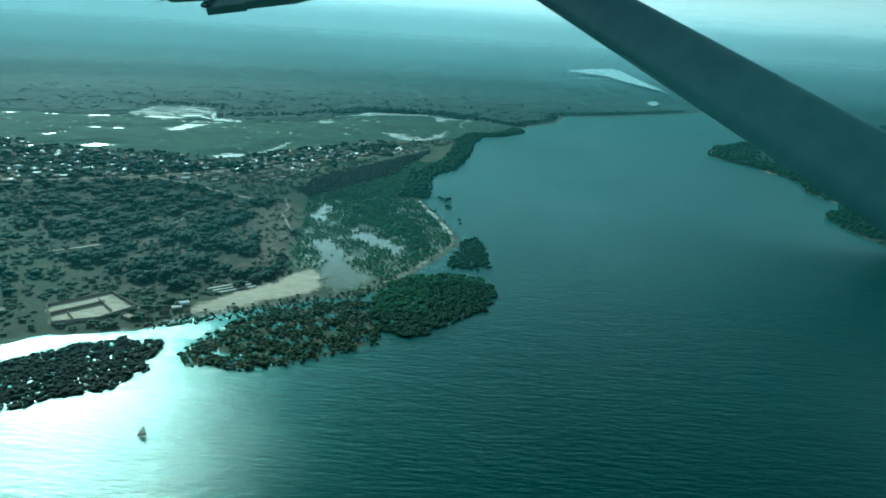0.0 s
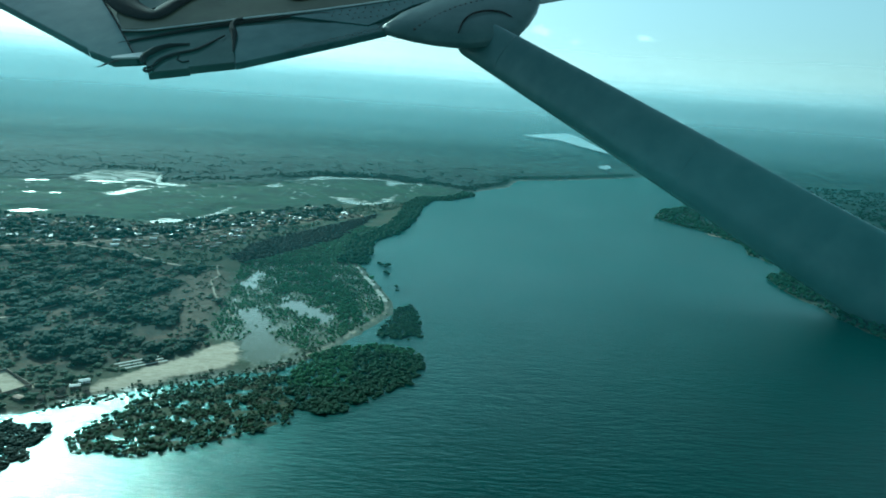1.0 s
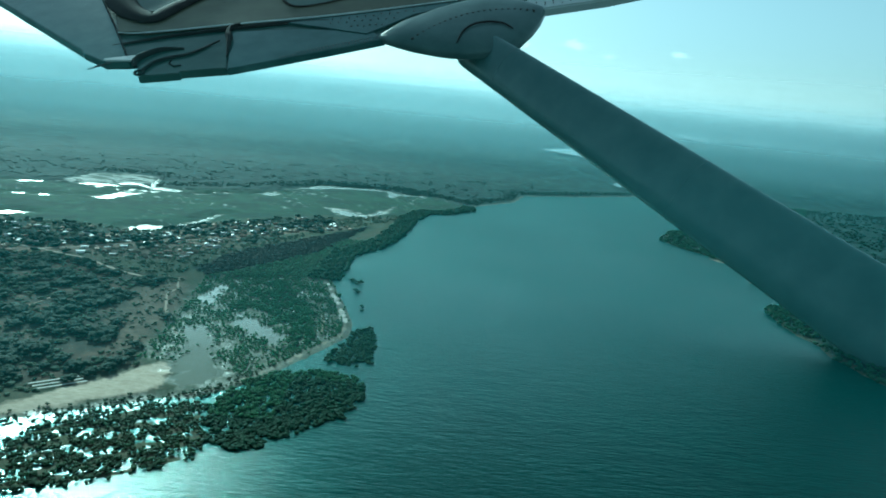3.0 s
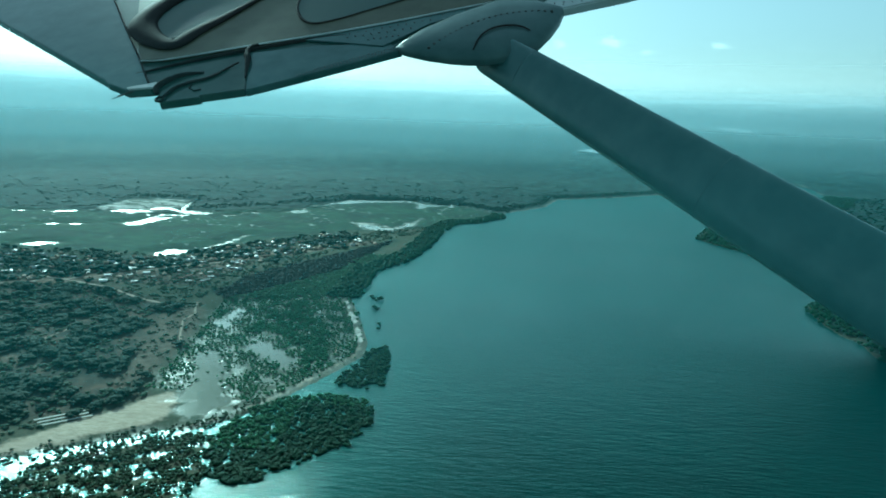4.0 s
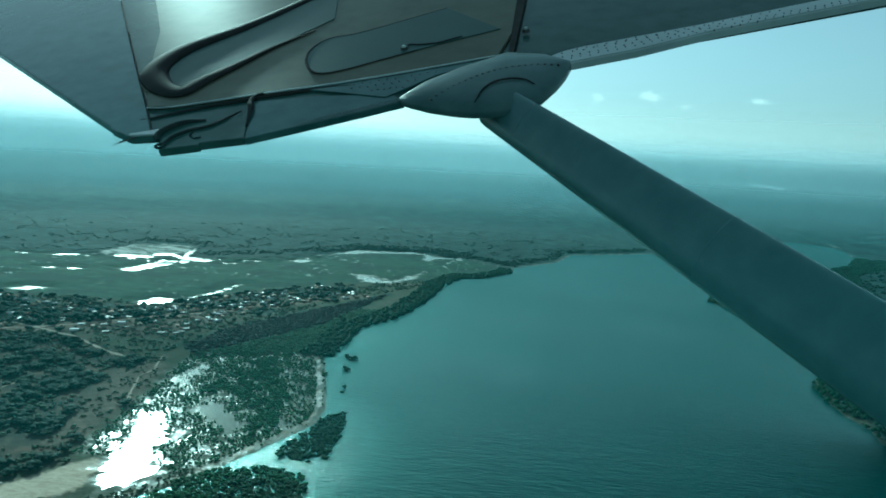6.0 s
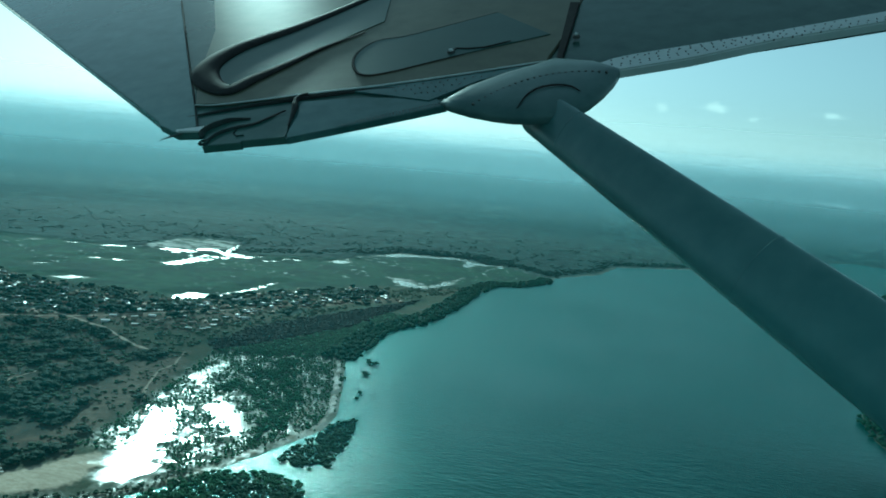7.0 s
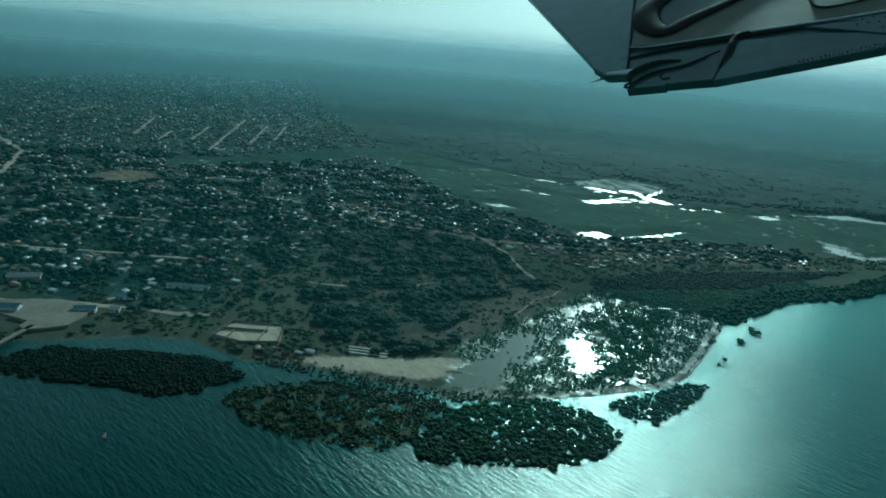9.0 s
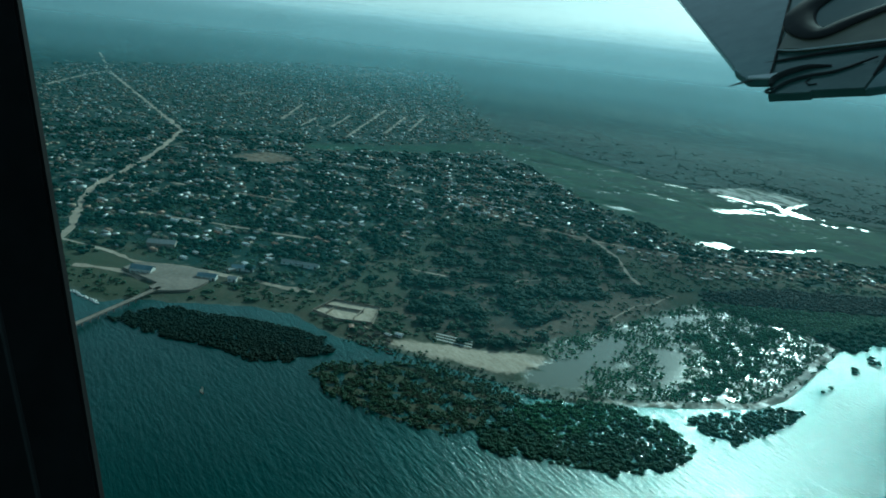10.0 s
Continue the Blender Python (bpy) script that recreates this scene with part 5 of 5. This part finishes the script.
part("hinge_cable", rail([(-1.061, 0.135, 0.01), (-1.032, 0.178, 0.01), (-0.985, 0.204, 0.01), (-0.91, 0.222, 0.01), (-0.82, 0.30, 0.008)], [0.006, 0.007, 0.006, 0.005, 0.003], 6), M_RUBBER, wing)
part("hinge_rod", rail([(-0.732, 0.424, 0.008), (-0.778, 0.396, 0.012), (-0.791, 0.348, 0.012), (-0.786, 0.294, 0.012), (-0.794, 0.173, 0.008)], [0.004, 0.008, 0.011, 0.011, 0.003], 6), M_RUBBER, wing)
part("hinge_wire", tube(bmesh.new(), [(-0.976, 0.192, 0.008), (-0.982, 0.167, 0.008), (-0.964, 0.142, 0.008), (-0.942, 0.145, 0.008)], 0.0025, 5), M_RUBBER, wing)
for dx, dy in ((-0.071, -0.032), (-0.05, -0.012)):
    part("static_wick", tube(bmesh.new(), [(-1.177, 0.23, 0.002), (-1.177 + dx * 0.5, 0.23 + dy * 0.4, 0.002), (-1.177 + dx, 0.23 + dy, 0.002)], [0.004, 0.003, 0.001], 5), M_RIVET, wing)
part("flap_bracket", slab(bmesh.new(), [(-1.20, 0.25), (-1.19, 0.232), (-1.10, 0.212), (-1.07, 0.226), (-1.10, 0.25)], 0.006, 0.012, 0.002), M_LEAD, wing, "small bright bracket")
# rows of rivets: start, end, how many, height, radius, owner
for (ax, ay), (bx, by), count, z, r, owner in (((0.30, 0.315), (1.80, 0.47), 46, 0.012, 0.0055, lead), ((0.36, 0.30), (1.70, 0.44), 40, 0.012, 0.0045, lead), ((0.40, 0.37), (1.2, 0.44), 22, 0.012, 0.005, lead), ((0.34, 0.355), (0.95, 0.40), 16, 0.012, 0.006, lead),
                                               ((-0.43, 0.345), (-0.20, 0.335), 9, 0.008, 0.005, rib), ((-0.42, 0.375), (-0.12, 0.375), 11, 0.008, 0.005, rib), ((-0.36, 0.30), (-0.25, 0.29), 6, 0.008, 0.0045, rib), ((-0.30, 0.40), (0.02, 0.405), 8, 0.008, 0.0045, rib),
                                               ((-1.44, 1.36), (-1.13, 0.27), 34, 0.008, 0.004, flap), ((-0.62, 0.128), (-0.262, 0.190), 34, 0.004, 0.0045, wing), ((-0.56, 0.150), (-0.28, 0.205), 26, 0.004, 0.0045, wing)):
    for i in range(count):
        s = i / (count - 1)
        x, y = ax + (bx - ax) * s, ay + (by - ay) * s + 0.004 * math.sin(i * 2.3)
        part("rivet", tube(bmesh.new(), [(x, y, z - 0.004), (x, y, z + 0.0025)], [r * 0.8, r * 0.5], 6), M_RIVET, owner)

# fairing: a smooth bulge where the strut meets the wing
bm = bmesh.new()
OUT = [(-0.28, 0.194), (-0.235, 0.142), (-0.18, 0.088), (-0.112, 0.038), (-0.06, 0.008), (-0.007, -0.010), (0.06, -0.016), (0.121, -0.009), (0.187, 0.029), (0.251, 0.1), (0.305, 0.176), (0.345, 0.25), (0.352, 0.28),
       (0.289, 0.365), (0.156, 0.44), (0.06, 0.40), (-0.039, 0.365), (-0.183, 0.287)]
cx, cy = 0.10, 0.17
rings = []
for lift, shrink in ((-0.01, 1.0), (0.006, 0.998), (0.014, 0.98), (0.022, 0.93), (0.030, 0.80), (0.036, 0.58), (0.039, 0.3)):
    rings.append([bm.verts.new((cx + (x - cx) * shrink, cy + (y - cy) * shrink, lift)) for x, y in OUT])
for a, b in zip(rings[:-1], rings[1:]):
    for i in range(len(OUT)):
        j = (i + 1) % len(OUT)
        bm.faces.new((a[i], a[j], b[j], b[i]))
bm.faces.new(rings[-1])
bmesh.ops.recalc_face_normals(bm, faces=bm.faces)
fairing = part("strut_fairing", bm, M_FAIRING, wing, "white riveted strut fairing with shade in its paint", True)
for i in range(22):
    s = i / 21
    x, y = -0.17 + 0.46 * s, 0.115 + 0.10 * math.sin(s * 2.6) + 0.05 * s
    d = math.hypot((x - cx) / 0.4, (y - cy) / 0.26)
    part("rivet", tube(bmesh.new(), [(x, y, 0.01), (x, y, 0.043 - 0.026 * d * d)], [0.006, 0.0045], 6), M_RIVET, fairing)
part("fairing_seam", rail([(-0.035, 0.03, 0.034), (0.0, 0.095, 0.040), (0.045, 0.135, 0.044), (0.10, 0.145, 0.044), (0.15, 0.125, 0.042), (0.175, 0.085, 0.038)], [0.002, 0.003, 0.0035, 0.0035, 0.003, 0.002], 6), M_RUBBER, fairing)

STRUT_TOP, STRUT_END = Vector((0.018, 0.175, -0.030)), Vector((0.594, -1.48, 0.016))
axis = (STRUT_END - STRUT_TOP).normalized()
to_eye = Vector((-0.14, -0.90, 0.42))
side = axis.cross(to_eye).normalized()
face = side.cross(axis)
strut = thing("wing_strut", WING, "smooth grey painted wing strut with rounded edges", "strut")
bm = bmesh.new()
rings = []
for i in range(49):
    s = (i / 48) ** 1.5
    p = STRUT_TOP + axis * ((STRUT_END - STRUT_TOP).length * s)
    r = (0.074 + 0.026 * s) * math.sqrt(max(1 - (1 - min(s / 0.045, 1)) ** 2, 0.01))
    rings.append([bm.verts.new(p + side * (math.copysign(abs(math.cos(a)) ** 0.85, math.cos(a)) * r) + face * (math.sin(a) * r * 0.42)) for a in (2 * math.pi * j / 28 for j in range(28))])
for a, b in zip(rings[:-1], rings[1:]):
    for j in range(28):
        bm.faces.new((a[j], a[(j + 1) % 28], b[(j + 1) % 28], b[j]))
bm.faces.new(rings[0])
bm.faces.new(rings[-1])
bmesh.ops.recalc_face_normals(bm, faces=bm.faces)
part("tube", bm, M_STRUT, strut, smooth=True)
length = (STRUT_END - STRUT_TOP).length
for where in (0.155, 0.62):
    p, r = STRUT_TOP + axis * (length * where), 0.074 + 0.026 * where
    part("band", tube(bmesh.new(), [p + side * (math.copysign(abs(math.cos(a)) ** 0.85, math.cos(a)) * r) + face * (math.sin(a) * r * 0.42) for a in (2 * math.pi * j / 28 for j in range(28))], 0.0012, 5, closed=True), M_STRUT, strut)
edge = [STRUT_TOP + axis * (length * w) - side * (0.074 + 0.026 * w) * 0.80 + face * 0.42 * 0.60 * (0.074 + 0.026 * w) for w in (0.16, 0.3, 0.45, 0.6, 0.75, 0.9)]
part("trailing_seam", tube(bmesh.new(), edge, 0.0012, 5), M_RIVET, strut, "thin dark seam along the trailing edge")


# ================= haze over the far land =================
# added sheets tinted like hazy air, one behind the other: each clears towards its foot and its top, and the low sun
# shines through them
turns = np.linspace(0, 2 * np.pi, 161)[:-1]


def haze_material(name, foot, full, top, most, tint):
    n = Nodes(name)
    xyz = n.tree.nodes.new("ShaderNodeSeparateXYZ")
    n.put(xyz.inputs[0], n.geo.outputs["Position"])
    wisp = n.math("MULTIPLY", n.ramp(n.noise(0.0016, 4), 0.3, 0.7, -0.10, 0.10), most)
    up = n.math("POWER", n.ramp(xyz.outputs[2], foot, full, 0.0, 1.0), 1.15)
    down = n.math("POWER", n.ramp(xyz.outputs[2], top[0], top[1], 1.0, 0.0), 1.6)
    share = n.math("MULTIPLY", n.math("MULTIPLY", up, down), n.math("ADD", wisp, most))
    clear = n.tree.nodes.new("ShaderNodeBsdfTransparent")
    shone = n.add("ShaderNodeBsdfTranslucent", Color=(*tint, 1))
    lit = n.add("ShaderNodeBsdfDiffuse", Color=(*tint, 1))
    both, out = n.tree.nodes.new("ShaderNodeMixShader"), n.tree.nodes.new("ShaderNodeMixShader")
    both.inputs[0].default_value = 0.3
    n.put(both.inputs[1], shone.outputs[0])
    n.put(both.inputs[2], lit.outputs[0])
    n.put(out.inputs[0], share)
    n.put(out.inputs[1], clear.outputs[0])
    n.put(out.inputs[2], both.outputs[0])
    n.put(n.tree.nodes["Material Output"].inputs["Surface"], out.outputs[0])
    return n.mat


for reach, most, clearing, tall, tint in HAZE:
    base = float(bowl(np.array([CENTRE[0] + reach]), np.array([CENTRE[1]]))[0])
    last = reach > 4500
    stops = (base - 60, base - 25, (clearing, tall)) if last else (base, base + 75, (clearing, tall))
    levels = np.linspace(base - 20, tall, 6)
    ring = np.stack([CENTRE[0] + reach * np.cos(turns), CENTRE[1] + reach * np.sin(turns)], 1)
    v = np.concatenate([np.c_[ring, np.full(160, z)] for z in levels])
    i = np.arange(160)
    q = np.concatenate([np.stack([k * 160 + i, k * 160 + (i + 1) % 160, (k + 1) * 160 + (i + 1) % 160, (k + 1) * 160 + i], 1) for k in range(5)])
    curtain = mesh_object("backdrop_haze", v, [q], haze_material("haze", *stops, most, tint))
    tagged(curtain, "added tinted sheet standing in for haze and window glare", "haze", kind="structure")

# ================= window post of the cabin =================
EYE = pose(282.97, 189.45, 230.41, 73.53, -6.24, 57.13)
post = thing("window_post", EYE @ pose(-0.35, 0, -0.5), "black padded window post of the aircraft cabin", "window post")
part("post", slab(bmesh.new(), [(0.053, 0.20), (0.118, -0.19), (-0.25, -0.19), (-0.25, 0.20)], -0.002, 0.006, 0.002), M_POST, post)
part("seam", tube(bmesh.new(), [(0.0, 0.20, 0.006), (0.033, 0.02, 0.006), (0.078, -0.19, 0.006)], 0.002, 6), M_RUBBER, post, "grey seam of the trim")
